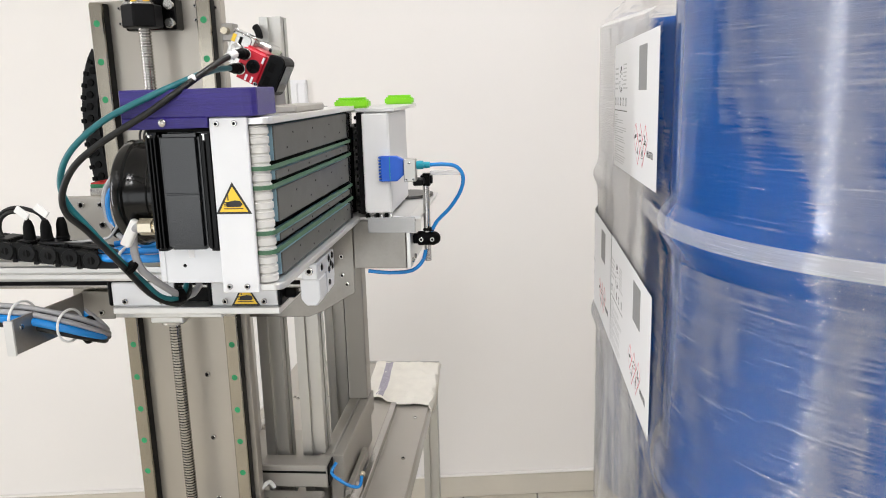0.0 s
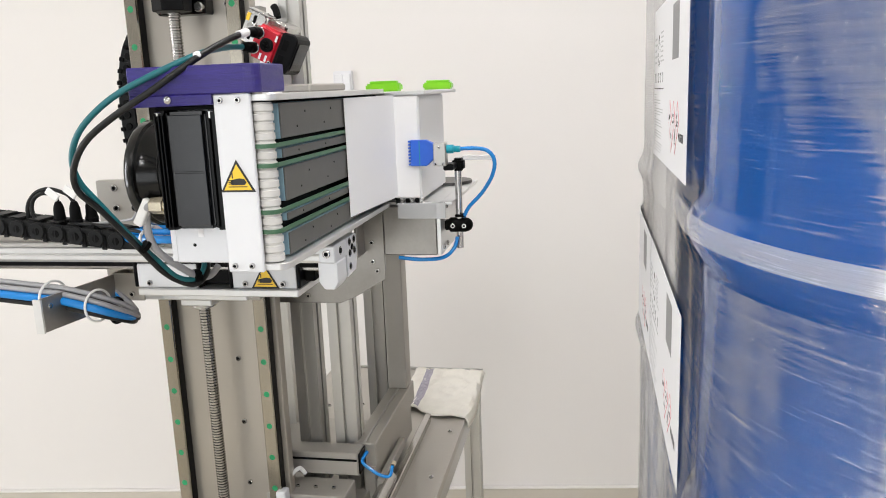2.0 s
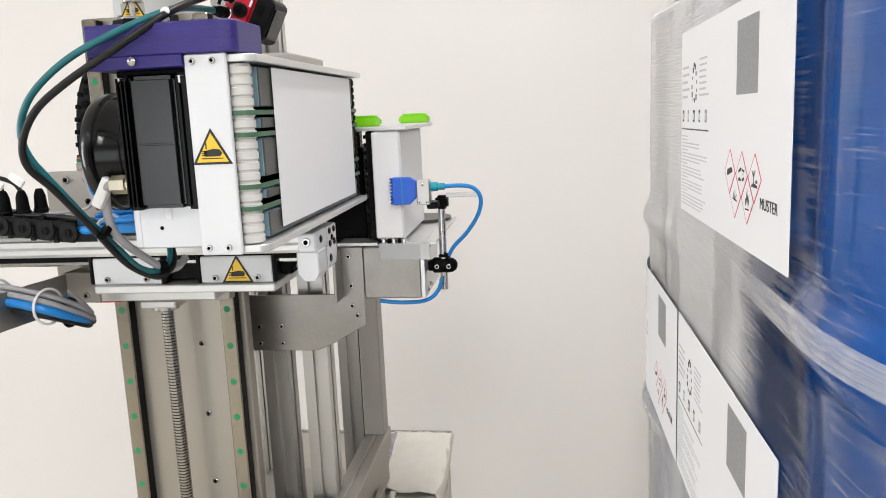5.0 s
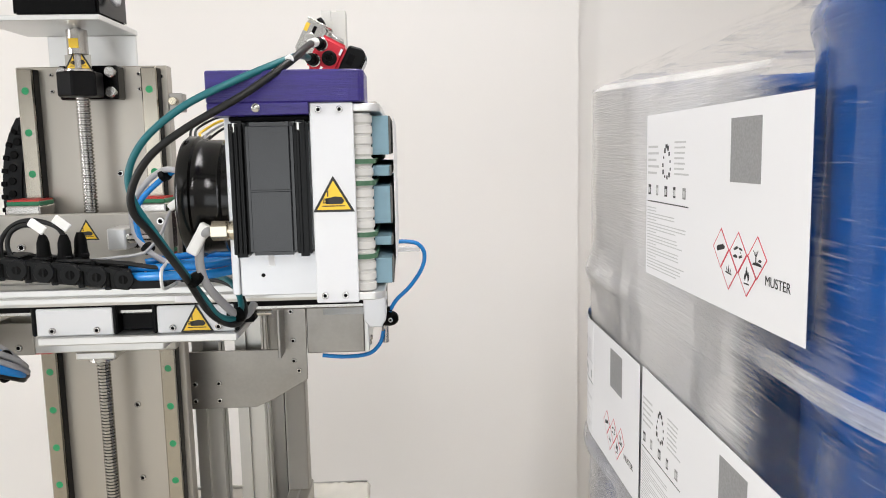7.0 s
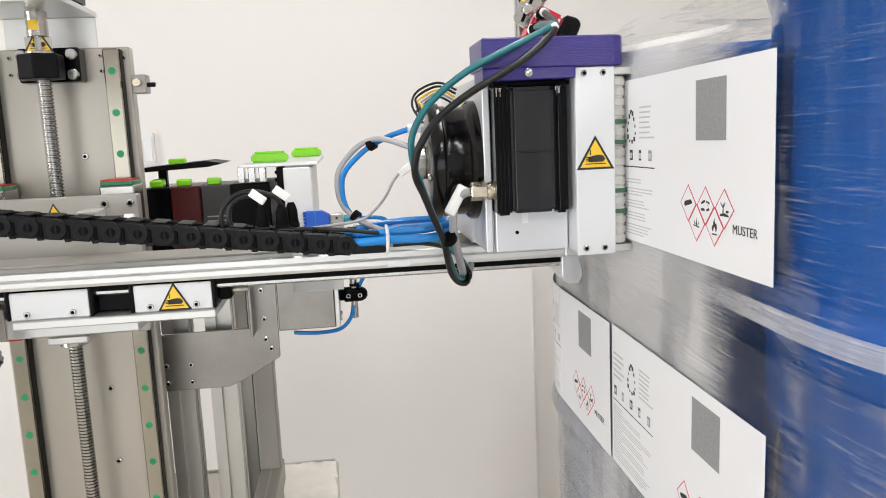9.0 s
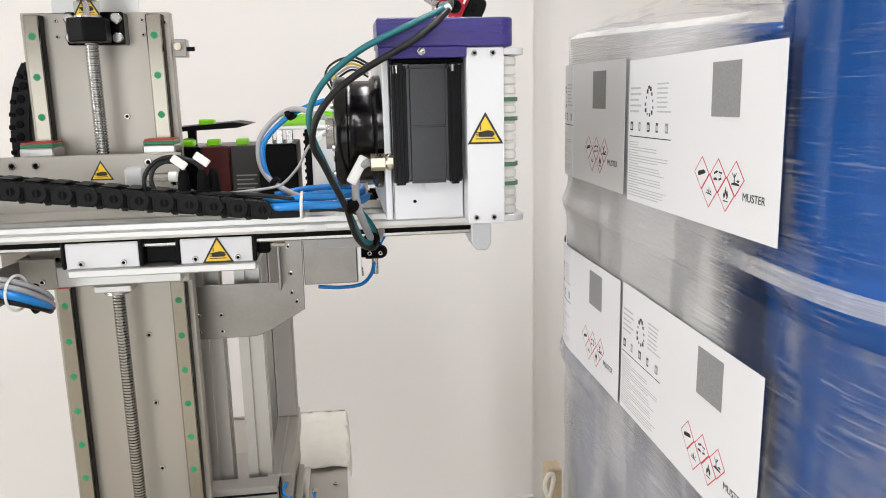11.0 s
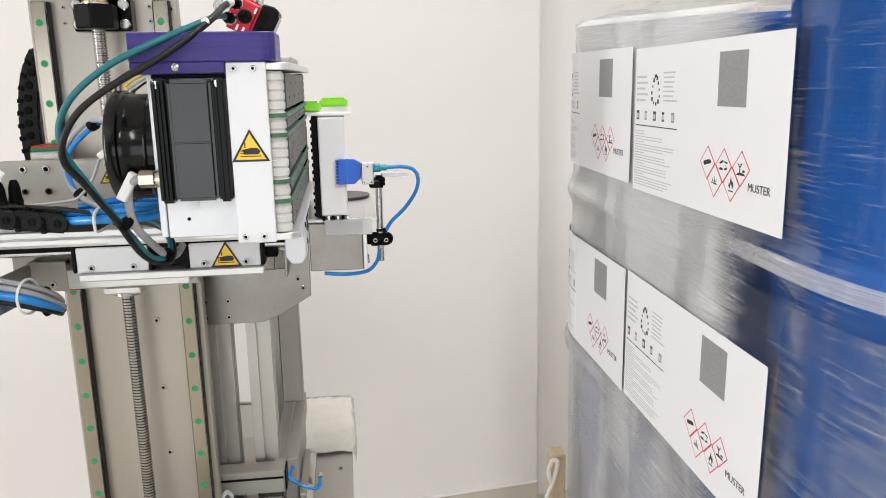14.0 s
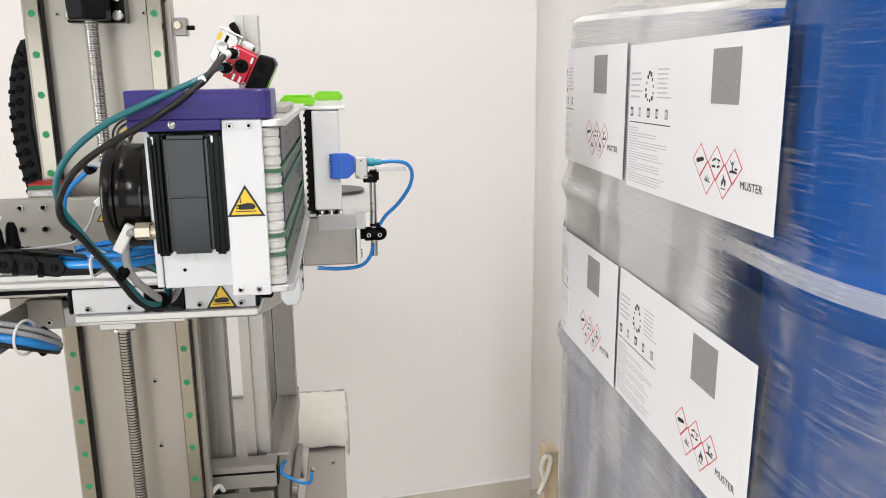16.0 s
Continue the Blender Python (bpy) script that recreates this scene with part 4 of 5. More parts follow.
    part("motor_face", box(0.2575, 0.2985, -0.3692, -0.3675, -0.236, zt - 0.006, 0.0005), black_satin, mo)
    part("motor_face", box(0.2575, 0.2985, -0.3692, -0.3675, zb + 0.006, -0.2375, 0.0005), black_satin, mo)
    part("motor_flange", box(m0, 0.2535, -0.366, -0.274, zb, zt, 0.003, None, 2), black_gloss, mo)
    part("motor_flange", box(0.3025, m1, -0.366, -0.274, zb, zt, 0.003, None, 2), black_gloss, mo)
    for k in range(3):
        part("fin", box(m0 + 0.0035 + 0.0045 * k, m0 + 0.0055 + 0.0045 * k, -0.3695, -0.366, zb + 0.004, zt - 0.006, 0.0004), black_gloss, mo)
    part("fin", box(0.306, 0.309, -0.369, -0.366, zb + 0.004, zt - 0.01, 0.0004), black_gloss, mo)
    for x in (0.2425, 0.308):
        part("bolt", rod(0.0042, (x, -0.362, zt - 0.012), 0.010, "z", 14), chrome, mo)
    part("motor_mount", box(0.237, 0.3215, -0.36, -0.333, -0.1655, -0.161, 0.0008), rubber, hd)
    part("lower_plate", box(0.238, 0.3215, -0.345, -0.3335, Z_BOT + 0.002, -0.303, 0.001), silver_coat, hd, "silver lower mounting plate")
    part("plate_hole", rod(0.0022, (0.262, -0.3454, -0.328), 0.0006, "y", 10), rubber, hd)
    part("type_tag", box(0.268, 0.275, -0.3456, -0.3449, -0.318, -0.306, 0), paper, hd)
    # round gear housing
    turned = [(0.054, 0), (0.066, 0.002), (0.069, 0.006), (0.069, 0.016), (0.066, 0.018), (0.066, 0.024), (0.0645, 0.026), (0.0645, 0.046), (0.068, 0.049), (0.071, 0.052), (0.071, 0.063), (0.067, 0.066)]
    gear = part("round_housing", lathe(turned, (0.168, -0.268, -0.247), "x", 64), housing_black, hd, "turned black gearbox housing", True)
    part("hub", rod(0.02, (0.158, -0.268, -0.247), 0.01, "x", 24), steel, gear)
    for k in range(6):
        a = math.pi * k / 3 + 0.3
        part("bolt", bolt((0.169, -0.268 + 0.052 * math.cos(a), -0.247 + 0.052 * math.sin(a)), (0, -90, 0), 0.0042), chrome, gear)
    part("side_plate", box(0.2275, 0.2355, -0.34, -0.05, Z_BOT + 0.002, -0.152, 0.001), silver_coat, hd, "aluminium side plate")
    gl = part("cable_gland", rod(0.0105, (0.210, -0.345, -0.279), 0.018, "x", 6), brass, hd, "nickel-plated cable gland")
    part("gland_nut", lathe([(0.0085, 0), (0.0105, 0.003), (0.0105, 0.010), (0.008, 0.013)], (0.228, -0.345, -0.279), "x", 18), brass, gl)


applicator_head()


def head_cables():
    hc = thing("head_cables", (0.19, -0.33, -0.40), "looped teal, black, grey and blue cables beside the head", "cables", mover="reach")
    ends = [(0.210, -0.262, -0.392), (0.214, -0.240, -0.380), (0.198, -0.215, -0.357), (0.165, -0.195, -0.349), (0.125, -0.185, -0.350)]
    part("teal_cable", sweep([(0.310, -0.260, -0.092), (0.307, -0.300, -0.094), (0.302, -0.366, -0.104), (0.246, -0.392, -0.130), (0.201, -0.395, -0.152), (0.163, -0.395, -0.182), (0.144, -0.391, -0.213), (0.144, -0.385, -0.242), (0.155, -0.366, -0.274), (0.173, -0.338, -0.319), (0.186, -0.310, -0.354), (0.197, -0.285, -0.383)] + ends, 0.0037, 12), cable_teal, hc, "teal cable", True)
    part("black_cable", sweep([(0.319, -0.260, -0.0745), (0.314, -0.300, -0.083), (0.304, -0.370, -0.107), (0.262, -0.400, -0.141), (0.206, -0.402, -0.172), (0.170, -0.402, -0.198), (0.149, -0.398, -0.228), (0.145, -0.390, -0.254), (0.155, -0.370, -0.278), (0.167, -0.350, -0.307), (0.179, -0.333, -0.335), (0.189, -0.300, -0.374), (0.201, -0.275, -0.394)] + [(x + 0.004, y, z - 0.006) for x, y, z in ends], 0.0039, 12), cable_black, hc, "black cable", True)
    part("grey_cable", sweep([(0.210, -0.345, -0.279), (0.203, -0.342, -0.281), (0.194, -0.333, -0.292), (0.191, -0.328, -0.318), (0.195, -0.318, -0.342), (0.204, -0.285, -0.370), (0.212, -0.255, -0.390), (0.220, -0.237, -0.393), (0.226, -0.222, -0.383)], 0.0048, 12), cable_grey, hc, "grey cable", True)
    part("white_tag", box(0.1885, 0.2005, -0.344, -0.334, -0.306, -0.270, 0.0015, None, 1, (0, 30, 0)), cable_white, hc)
    flat_run = [(0.072, -0.198, -0.349), (0.09, -0.212, -0.347), (0.13, -0.228, -0.344), (0.172, -0.234, -0.343), (0.200, -0.222, -0.340), (0.207, -0.200, -0.337), (0.190, -0.178, -0.336), (0.134, -0.170, -0.338), (0.085, -0.182, -0.344)]
    part("blue_hose", sweep(flat_run, 0.0058, 12), hose_blue, hc, "blue air hose", True)
    part("blue_hose", sweep([(x - 0.004, y + 0.010, z + 0.009) for x, y, z in flat_run], 0.0045, 12), hose_blue, hc, "blue air hose", True)
    part("black_cable", sweep([(-0.02, -0.196, -0.328), (0.02, -0.203, -0.327), (0.07, -0.208, -0.331), (0.11, -0.215, -0.336), (0.15, -0.212, -0.338)], 0.0028, 10), cable_black, hc, "black cable", True)
    part("blue_hose", sweep([(0.172, -0.180, -0.203), (0.155, -0.175, -0.207), (0.128, -0.163, -0.216), (0.099, -0.150, -0.232), (0.072, -0.150, -0.258), (0.066, -0.152, -0.281), (0.071, -0.155, -0.308), (0.089, -0.165, -0.326), (0.125, -0.180, -0.340)], 0.0036, 12), hose_blue, hc, "blue air hose", True)
    part("hose_fitting", rod(0.006, (0.156, -0.1785, -0.2055), 0.016, "x", 14), cable_white, hc)
    part("grey_cable", sweep([(0.185, -0.205, -0.240), (0.156, -0.195, -0.229), (0.119, -0.170, -0.217), (0.091, -0.150, -0.226), (0.066, -0.148, -0.252), (0.060, -0.150, -0.274), (0.063, -0.152, -0.298), (0.076, -0.160, -0.316), (0.101, -0.175, -0.331), (0.130, -0.190, -0.341), (0.160, -0.200, -0.344)], 0.0038, 12), cable_grey, hc, "grey cable", True)
    part("thin_cable", sweep([(0.165, -0.262, -0.245), (0.145, -0.24, -0.255), (0.132, -0.23, -0.268), (0.119, -0.22, -0.291), (0.100, -0.21, -0.312), (0.082, -0.2, -0.321), (0.031, -0.2, -0.326), (-0.01, -0.195, -0.329)], 0.0019, 10), cable_grey, hc, "thin grey lead", True)
    part("lead_tag", box(0.136, 0.158, -0.250, -0.244, -0.259, -0.250, 0.0012, None, 1, (0, -35, 0)), cable_white, hc)
    for k, m in enumerate((cable_black, cable_black, yellow, cable_grey, cable_black)):
        part("motor_lead", sweep([(0.218, -0.21 + 0.008 * k, -0.160 - 0.004 * k), (0.195, -0.21 + 0.008 * k, -0.150 - 0.004 * k), (0.168, -0.215 + 0.008 * k, -0.160 - 0.006 * k), (0.160 + 0.006 * k, -0.22, -0.178), (0.172, -0.228, -0.20)], 0.0015, 8), m, hc, "", True)
    for a, b, r in (((0.184, -0.332, -0.331), (0.1865, -0.329, -0.335), 0.0098), ((0.208, -0.262, -0.390), (0.213, -0.254, -0.390), 0.0105), ((0.112, -0.160, -0.222), (0.105, -0.156, -0.226), 0.0082), ((0.079, -0.160, -0.316), (0.085, -0.163, -0.321), 0.0080), ((0.026, -0.203, -0.330), (0.032, -0.204, -0.331), 0.0055)):
        part("cable_tie", sweep([a, b], r, 12), rubber, hc, "black cable tie")
    part("cable_tie", sweep([(0.119, -0.175, -0.362), (0.119, -0.224, -0.361), (0.1195, -0.2355, -0.352), (0.120, -0.233, -0.336), (0.120, -0.200, -0.329)], 0.0022, 6), cable_white, hc, "white cable tie")


head_cables()


def code_reader():
    """Red camera on a clamp and a slotted post."""
    cr = thing("code_reader", (0.33, -0.2, -0.1165), "red and black machine-vision reader on a clamped post", "sensor", mover="reach")
    part("post", prism(slot_profile(0.33, -0.136, 0.030, 0.030, 0.007, 0.007), "z", Z_TOP + 0.001, -0.021), alu, cr, "slotted aluminium post")
    bx, by, bz = 0.331, -0.238, -0.090
    turn = Matrix.Translation((bx, by, bz)) @ Euler((0, radians(27), 0)).to_matrix().to_4x4()

    def put(bm):
        """From the reader's own axes (x forward, y into the body, z up) to its tilted place."""
        bmesh.ops.transform(bm, matrix=turn, verts=bm.verts)
        return bm
    body = part("body", put(box(-0.021, 0.014, 0.0, 0.040, -0.022, 0.022, 0.004, None, 3)), red_case, cr, "red anodised reader body")
    case = part("front_case", put(prism([(0.0142, -0.027), (0.0142, 0.024), (0.030, 0.027), (0.037, 0.022), (0.037, -0.022), (0.030, -0.027)], "y", -0.002, 0.046, 0.002)), black_plastic, body, "black reader front")
    part("window", put(box(0.0372, 0.0385, 0.004, 0.040, -0.018, 0.018, 0.0006)), lens_glass, case)
    for z0 in (-0.016, 0.003):
        part("case_slot", put(box(0.019, 0.027, -0.0026, -0.0018, z0, z0 + 0.013, 0.0005)), rubber, case)
    part("dial", put(lathe([(0.0088, 0), (0.0088, 0.003), (0.0075, 0.0045), (0.0045, 0.0045), (0.004, 0.002), (0.0001, 0.002)], (0, 0, 0), (90, 0, 0), 20)), black_plastic, body, "black focus dial", True)
    for a in (0, 90):
        part("dial_slot", put(box(-0.007, 0.007, -0.0054, -0.0043, -0.0012, 0.0012, 0.0003, None, 1, (0, a, 0))), rubber, body)
    for z in (0.010, -0.010):
        ring = part("socket_ring", put(lathe([(0.0078, 0), (0.0078, 0.002), (0.0068, 0.0028)], (-0.015, 0.0, z), (90, 0, 0), 20)), chrome, body)
        foot = turn @ Vector((-0.015, -0.002, z))
        part("plug", lathe([(0.0062, 0), (0.0068, 0.002), (0.0068, 0.006), (0.006, 0.0068), (0.0068, 0.0078), (0.0068, 0.013), (0.0056, 0.0145), (0.0052, 0.023), (0.004, 0.026)], foot, (90, 0, -8), 16), rubber, ring, "black threaded plug", True)
    for x, z in ((0.009, 0.012), (-0.004, -0.0165), (0.004, -0.0165)):
        part("white_mark", put(box(x - 0.0014, x + 0.0014, -0.0007, 0.0002, z - 0.004, z + 0.004, 0)), paper, body)
    part("screw", put(bolt((0.011, 0.0, -0.019), (90, 0, 0), 0.0026)), chrome, body)
    lower = turn @ Matrix.Translation((0.005, 0, -0.013))

    def hang(bm):
        bmesh.ops.transform(bm, matrix=lower, verts=bm.verts)
        return bm
    plate = part("clamp_plate", hang(prism([(-0.022, 0.010), (-0.022, 0.040), (-0.026, 0.044), (-0.046, 0.044), (-0.048, 0.040), (-0.048, 0.008), (-0.044, 0.003), (-0.030, 0.002), (-0.024, 0.006)], "y", 0.010, 0.013, 0.0008)), chrome, cr, "bent zinc-plated bracket with a slot")
    part("slot", hang(box(-0.038, -0.034, 0.0093, 0.0102, 0.008, 0.040, 0.0003)), rubber, plate)
    part("lip", hang(box(-0.049, -0.018, 0.010, 0.030, 0.0442, 0.0465, 0.0008)), chrome, plate)
    part("side_lip", hang(box(-0.0215, -0.0188, 0.0135, 0.036, 0.014, 0.044, 0.0008)), chrome, plate)
    part("clamp_knob", hang(lathe([(0.0068, 0), (0.0068, 0.004), (0.0056, 0.0052), (0.0001, 0.0055)], (-0.036, 0.0095, 0.024), (90, 0, 0), 18)), chrome, plate, "", True)
    part("yellow_dot", hang(box(-0.0475, -0.043, 0.0088, 0.0098, 0.030, 0.040, 0)), yellow, plate)
    part("clamp_arm", hang(box(-0.026, -0.002, 0.036, 0.088, 0.026, 0.043, 0.003)), chrome, cr, "zinc-plated tube clamp")
    part("clamp_lever", sweep([(0.319, -0.165, -0.050), (0.316, -0.162, -0.040), (0.312, -0.160, -0.034)], 0.005, 8), rubber, cr)
    part("cable_tag", box(0.297, 0.305, -0.374, -0.366, -0.113, -0.100, 0.0015, None, 1, (0, 60, 0)), cable_white, cr)
    part("cable_tag", sweep([(0.3185, -0.268, -0.0752), (0.316, -0.286, -0.079)], 0.0052, 10), cable_white, cr)


code_reader()

# ---- printer ----


def label_printer():
    pr = thing("label_printer", (0.42, 0.22, -0.345), "white ink-jet label printer with lime green latches", "printer", mover="slide")
    part("body", box(0.402, 0.448, 0.112, 0.34, -0.334, -0.154, 0.003, None, 2), web_paper, pr, "white label web over the print drum")
    part("black_side", box(0.390, 0.4015, 0.116, 0.335, -0.334, -0.154, 0.002), black_plastic, pr)
    for k in range(14):
        part("tooth", box(0.388, 0.392, 0.108, 0.116, -0.331 + 0.0127 * k, -0.325 + 0.0127 * k, 0.001), rubber, pr)
    part("web_corner", box(0.4015, 0.4475, 0.106, 0.1115, -0.330, -0.156, 0.002), web_paper, pr)
    part("top_bridge", box(0.33, 0.46, 0.106, 0.36, -0.1535, -0.1475, 0.001), alu_x, pr, "aluminium top bridge")
    for x0, x1, y0, y1 in ((0.347, 0.408, 0.143, 0.173), (0.398, 0.457, 0.388, 0.418)):
        l = part("latch", box(x0, x1, y0, y1, -0.147, -0.1325, 0.003, None, 2), latch_green, pr, "lime green latch")
        part("latch_rib", box(x0 + 0.006, x1 - 0.006, y0 + 0.008, y1 - 0.008, -0.1325, -0.1285, 0.001), latch_green, l)
    part("latch_base", box(0.39, 0.46, 0.362, 0.424, -0.154, -0.147, 0.001), alu_x, pr)
    for k in range(6):
        part("print_foot", box(0.402 + 0.0085 * k, 0.407 + 0.0085 * k, 0.106, 0.118, -0.340, -0.331, 0.0006), chrome if k % 2 else rubber, pr)
    low = part("feed_box", box(0.376, 0.472, 0.108, 0.30, -0.432, -0.345, 0.0015), sheet_steel, pr, "grey sheet steel feed box")
    part("clear_guard", box(0.405, 0.49, 0.102, 0.1065, -0.366, -0.338, 0.001), label_clear, pr, "hazy plastic guard")
    part("side_panel", box(0.4725, 0.480, 0.106, 0.27, -0.432, -0.338, 0.001), alu_x, low)
    for z in (-0.352, -0.42):
        part("bolt", bolt((0.480, 0.125, z), "x", 0.0045), chrome, low)
        part("bolt", bolt((0.480, 0.16, z), "x", 0.0045), chrome, low)
    part("deck", box(0.33, 0.50, 0.118, 0.43, -0.3445, -0.3385, 0.001), alu_x, pr)
    part("spool", rod(0.055, (0.44, 0.38, -0.338), 0.006, "z", 32), cart_grey, pr, "dark spool disc")
    # ink cartridges
    for x0, x1, m, n in ((0.152, 0.196, black_gloss, "black"), (0.198, 0.248, cart_red, "dark red"), (0.250, 0.302, cart_grey, "dark grey")):
        c = part("ink_cartridge", box(x0, x1, 0.20, 0.33, -0.3445, -0.184, 0.002), m, pr, n + " ink cartridge")
        part("cap", box(x0 + 0.010, x0 + 0.032, 0.21, 0.24, -0.184, -0.172, 0.002), latch_green, c, "lime green cap")
    part("cartridge_cap", box(0.154, 0.172, 0.26, 0.29, -0.184, -0.172, 0.002), latch_green, pr, "lime green cap")
    part("print_head", box(0.304, 0.372, 0.17, 0.33, -0.3445, -0.182, 0.002), black_plastic, pr, "dark print head block")
    for k in range(3):
        part("head_pin", box(0.318 + 0.018 * k, 0.330 + 0.018 * k, 0.18, 0.20, -0.182, -0.1545, 0.001), chrome, pr)
    for k in range(6):
        part("print_bar", box(0.258, 0.296 - 0.006 * (k % 2), 0.1993, 0.1998, -0.24 - 0.008 * k, -0.2375 - 0.008 * k, 0), ink_grey, pr)
    part("lid", prism([(0.14, -0.150), (0.255, -0.142), (0.285, -0.147), (0.26, -0.153), (0.14, -0.158)], "y", 0.24, 0.36, 0.001), black_plastic, pr, "thin black lid")
    part("lid_post", box(0.16, 0.175, 0.29, 0.305, -0.184, -0.153, 0.001), black_plastic, pr)
    part("lid_cap", box(0.19, 0.218, 0.245, 0.27, -0.1465, -0.136, 0.002), latch_green, pr)


label_printer()


def air_knife():
    ak = thing("air_blower", (0.506, 0.15, -0.432), "blue comb air nozzle on a steel rod with hose", "air nozzle", mover="slide")
    comb = part("comb", prism([(0.434, -0.2295), (0.462, -0.2295), (0.474, -0.236), (0.474, -0.262), (0.462, -0.2735), (0.434, -0.2735)], "y", 0.096, 0.108, 0.001), comb_blue, ak, "blue plastic comb nozzle")
    for k in range(8):
        part("tooth", box(0.430, 0.4345, 0.097, 0.107, -0.2725 + 0.0056 * k, -0.2695 + 0.0056 * k, 0.0004), comb_blue, comb)
    part("seam", box(0.449, 0.4505, 0.0955, 0.0965, -0.272, -0.231, 0), teal_fit, comb)
    blk = part("holder", box(0.4745, 0.496, 0.090, 0.112, -0.274, -0.235, 0.0015), alu, ak, "aluminium holder block")
    for x, z in ((0.479, -0.27), (0.491, -0.27), (0.485, -0.242)):
        part("screw", bolt((x, 0.090, z), (90, 0, 0), 0.0026), chrome, blk)
    part("fitting", rod(0.0075, (0.4965, 0.10, -0.246), 0.012, "x", 16), teal_fit, ak, "teal push-in fitting")
    part("fitting", rod(0.0055, (0.508, 0.10, -0.246), 0.012, "x", 16), teal_fit, ak)
    part("hose", sweep([(0.518, 0.10, -0.246), (0.546, 0.10, -0.2455), (0.566, 0.105, -0.251), (0.576, 0.11, -0.268), (0.571, 0.115, -0.294), (0.551, 0.125, -0.325), (0.527, 0.135, -0.35), (0.515, 0.140, -0.370)], 0.0034, 12), hose_blue, ak, "translucent blue air hose", True)
    part("hose", sweep([(0.503, 0.14, -0.405), (0.497, 0.135, -0.425), (0.478, 0.125, -0.440), (0.44, 0.115, -0.4415), (0.40, 0.115, -0.438)], 0.0034, 12), hose_blue, ak, "translucent blue air hose", True)
    part("rod", rod(0.0062, (0.506, 0.15, -0.427), 0.160, "z", 20), chrome, ak, "polished steel rod", True)
    part("rod_head", box(0.497, 0.518, 0.138, 0.162, -0.288, -0.266, 0.004, None, 2), rubber, ak)
    part("link", box(0.488, 0.506, 0.104, 0.14, -0.283, -0.272, 0.002), black_plastic, ak)
    cl = part("clamp", lathe([(0.0115, 0), (0.0132, 0.002), (0.0132, 0.028), (0.0118, 0.034), (0.0085, 0.039), (0.004, 0.0415)], (0.488, 0.15, -0.385), "x", 24), rubber, ak, "black cross clamp", True)
    part("clamp_neck", box(0.480, 0.489, 0.142, 0.158, -0.394, -0.376, 0.002), rubber, cl)
    for x in (0.496, 0.516):
        part("bolt", bolt((x, 0.1372, -0.385), (90, 0, 0), 0.0042), chrome, cl)
    part("collar", box(0.4985, 0.5155, 0.141, 0.159, -0.3705, -0.3655, 0.002), rubber, ak)
    part("hose_clip", box(0.511, 0.519, 0.136, 0.146, -0.371, -0.363, 0.0015), rubber, ak)
    part("guide_bar", box(0.512, 0.57, 0.17, 0.178, -0.272, -0.264, 0.001), label_clear, ak, "hazy plastic bar")


air_knife()


def wall_socket():
    t = radians(7.5)
    x = -0.11
    y = 1.40 + (x - 0.635) * wall_turn
    so = thing("wall_socket", (x, y, -0.13), "white double light switch on the wall", "switch")
    part("plate", box(x - 0.034, x + 0.034, y - 0.012, y + 0.006, -0.172, -0.076, 0.003, None, 2), paper, so)
    for dx in (-0.0145, 0.0145):
        part("rocker", box(x + dx - 0.0135, x + dx + 0.0135, y - 0.016, y - 0.0122, -0.162, -0.086, 0.002), paper, so)


wall_socket()

# ---- pallet with drums ----
FILM_X = 0.820
DRUM_R = 0.2925
DRUM_BASE, DRUM_TOP = -0.862, 0.006
FAR_DY = 0.64
FAR_SCALE = 0.972
DX0, DY0 = FILM_X + DRUM_R + 0.002, -0.72


def drum(at):
    d = thing("steel_drum", (at[0], at[1], DRUM_BASE), "glossy blue steel drum with rolling hoops", "drum", "drums on the pallet")
    h = DRUM_TOP - DRUM_BASE
    r = DRUM_R - 0.004
    prof = [(r - 0.004, 0.0), (r + 0.002, 0.003), (r + 0.002, 0.014), (r - 0.001, 0.018)]
    for zc in (0.327, 0.600):
        prof += [(r - 0.001, zc - 0.030), (r + 0.001, zc - 0.024), (r + 0.008, zc - 0.013), (r + 0.0118, zc - 0.003), (r + 0.0118, zc + 0.004), (r + 0.008, zc + 0.014), (r + 0.001, zc + 0.023), (r - 0.001, zc + 0.028)]
    prof += [(r - 0.001, h - 0.03), (r + 0.002, h - 0.022), (r + 0.003, h - 0.006), (r, h - 0.001), (r - 0.008, h - 0.001), (r - 0.010, h - 0.014), (0.001, h - 0.012)]
    part("shell", lathe(prof, (at[0], at[1], DRUM_BASE), "z", 96), drum_blue, d, "", True)
    part("clamp_ring", lathe([(r + 0.0025, h - 0.019), (r + 0.0036, h - 0.015), (r + 0.0036, h - 0.009), (r + 0.0025, h - 0.006)], (at[0], at[1], DRUM_BASE), "z", 96), drum_blue, d, "", True)
    part("bung", rod(0.032, (at[0] - 0.17, at[1] + 0.1, DRUM_TOP - 0.012), 0.012, "z", 24), drum_blue, d)
    return d


first_drum = drum((DX0, DY0))
for i, j in ((0, 1), (1, 0), (1, 1)):
    other = copy_thing(first_drum, pose(DX0 + 0.589 * i, DY0 + FAR_DY * j, DRUM_BASE))
    other.scale.z = FAR_SCALE if j else 1.0


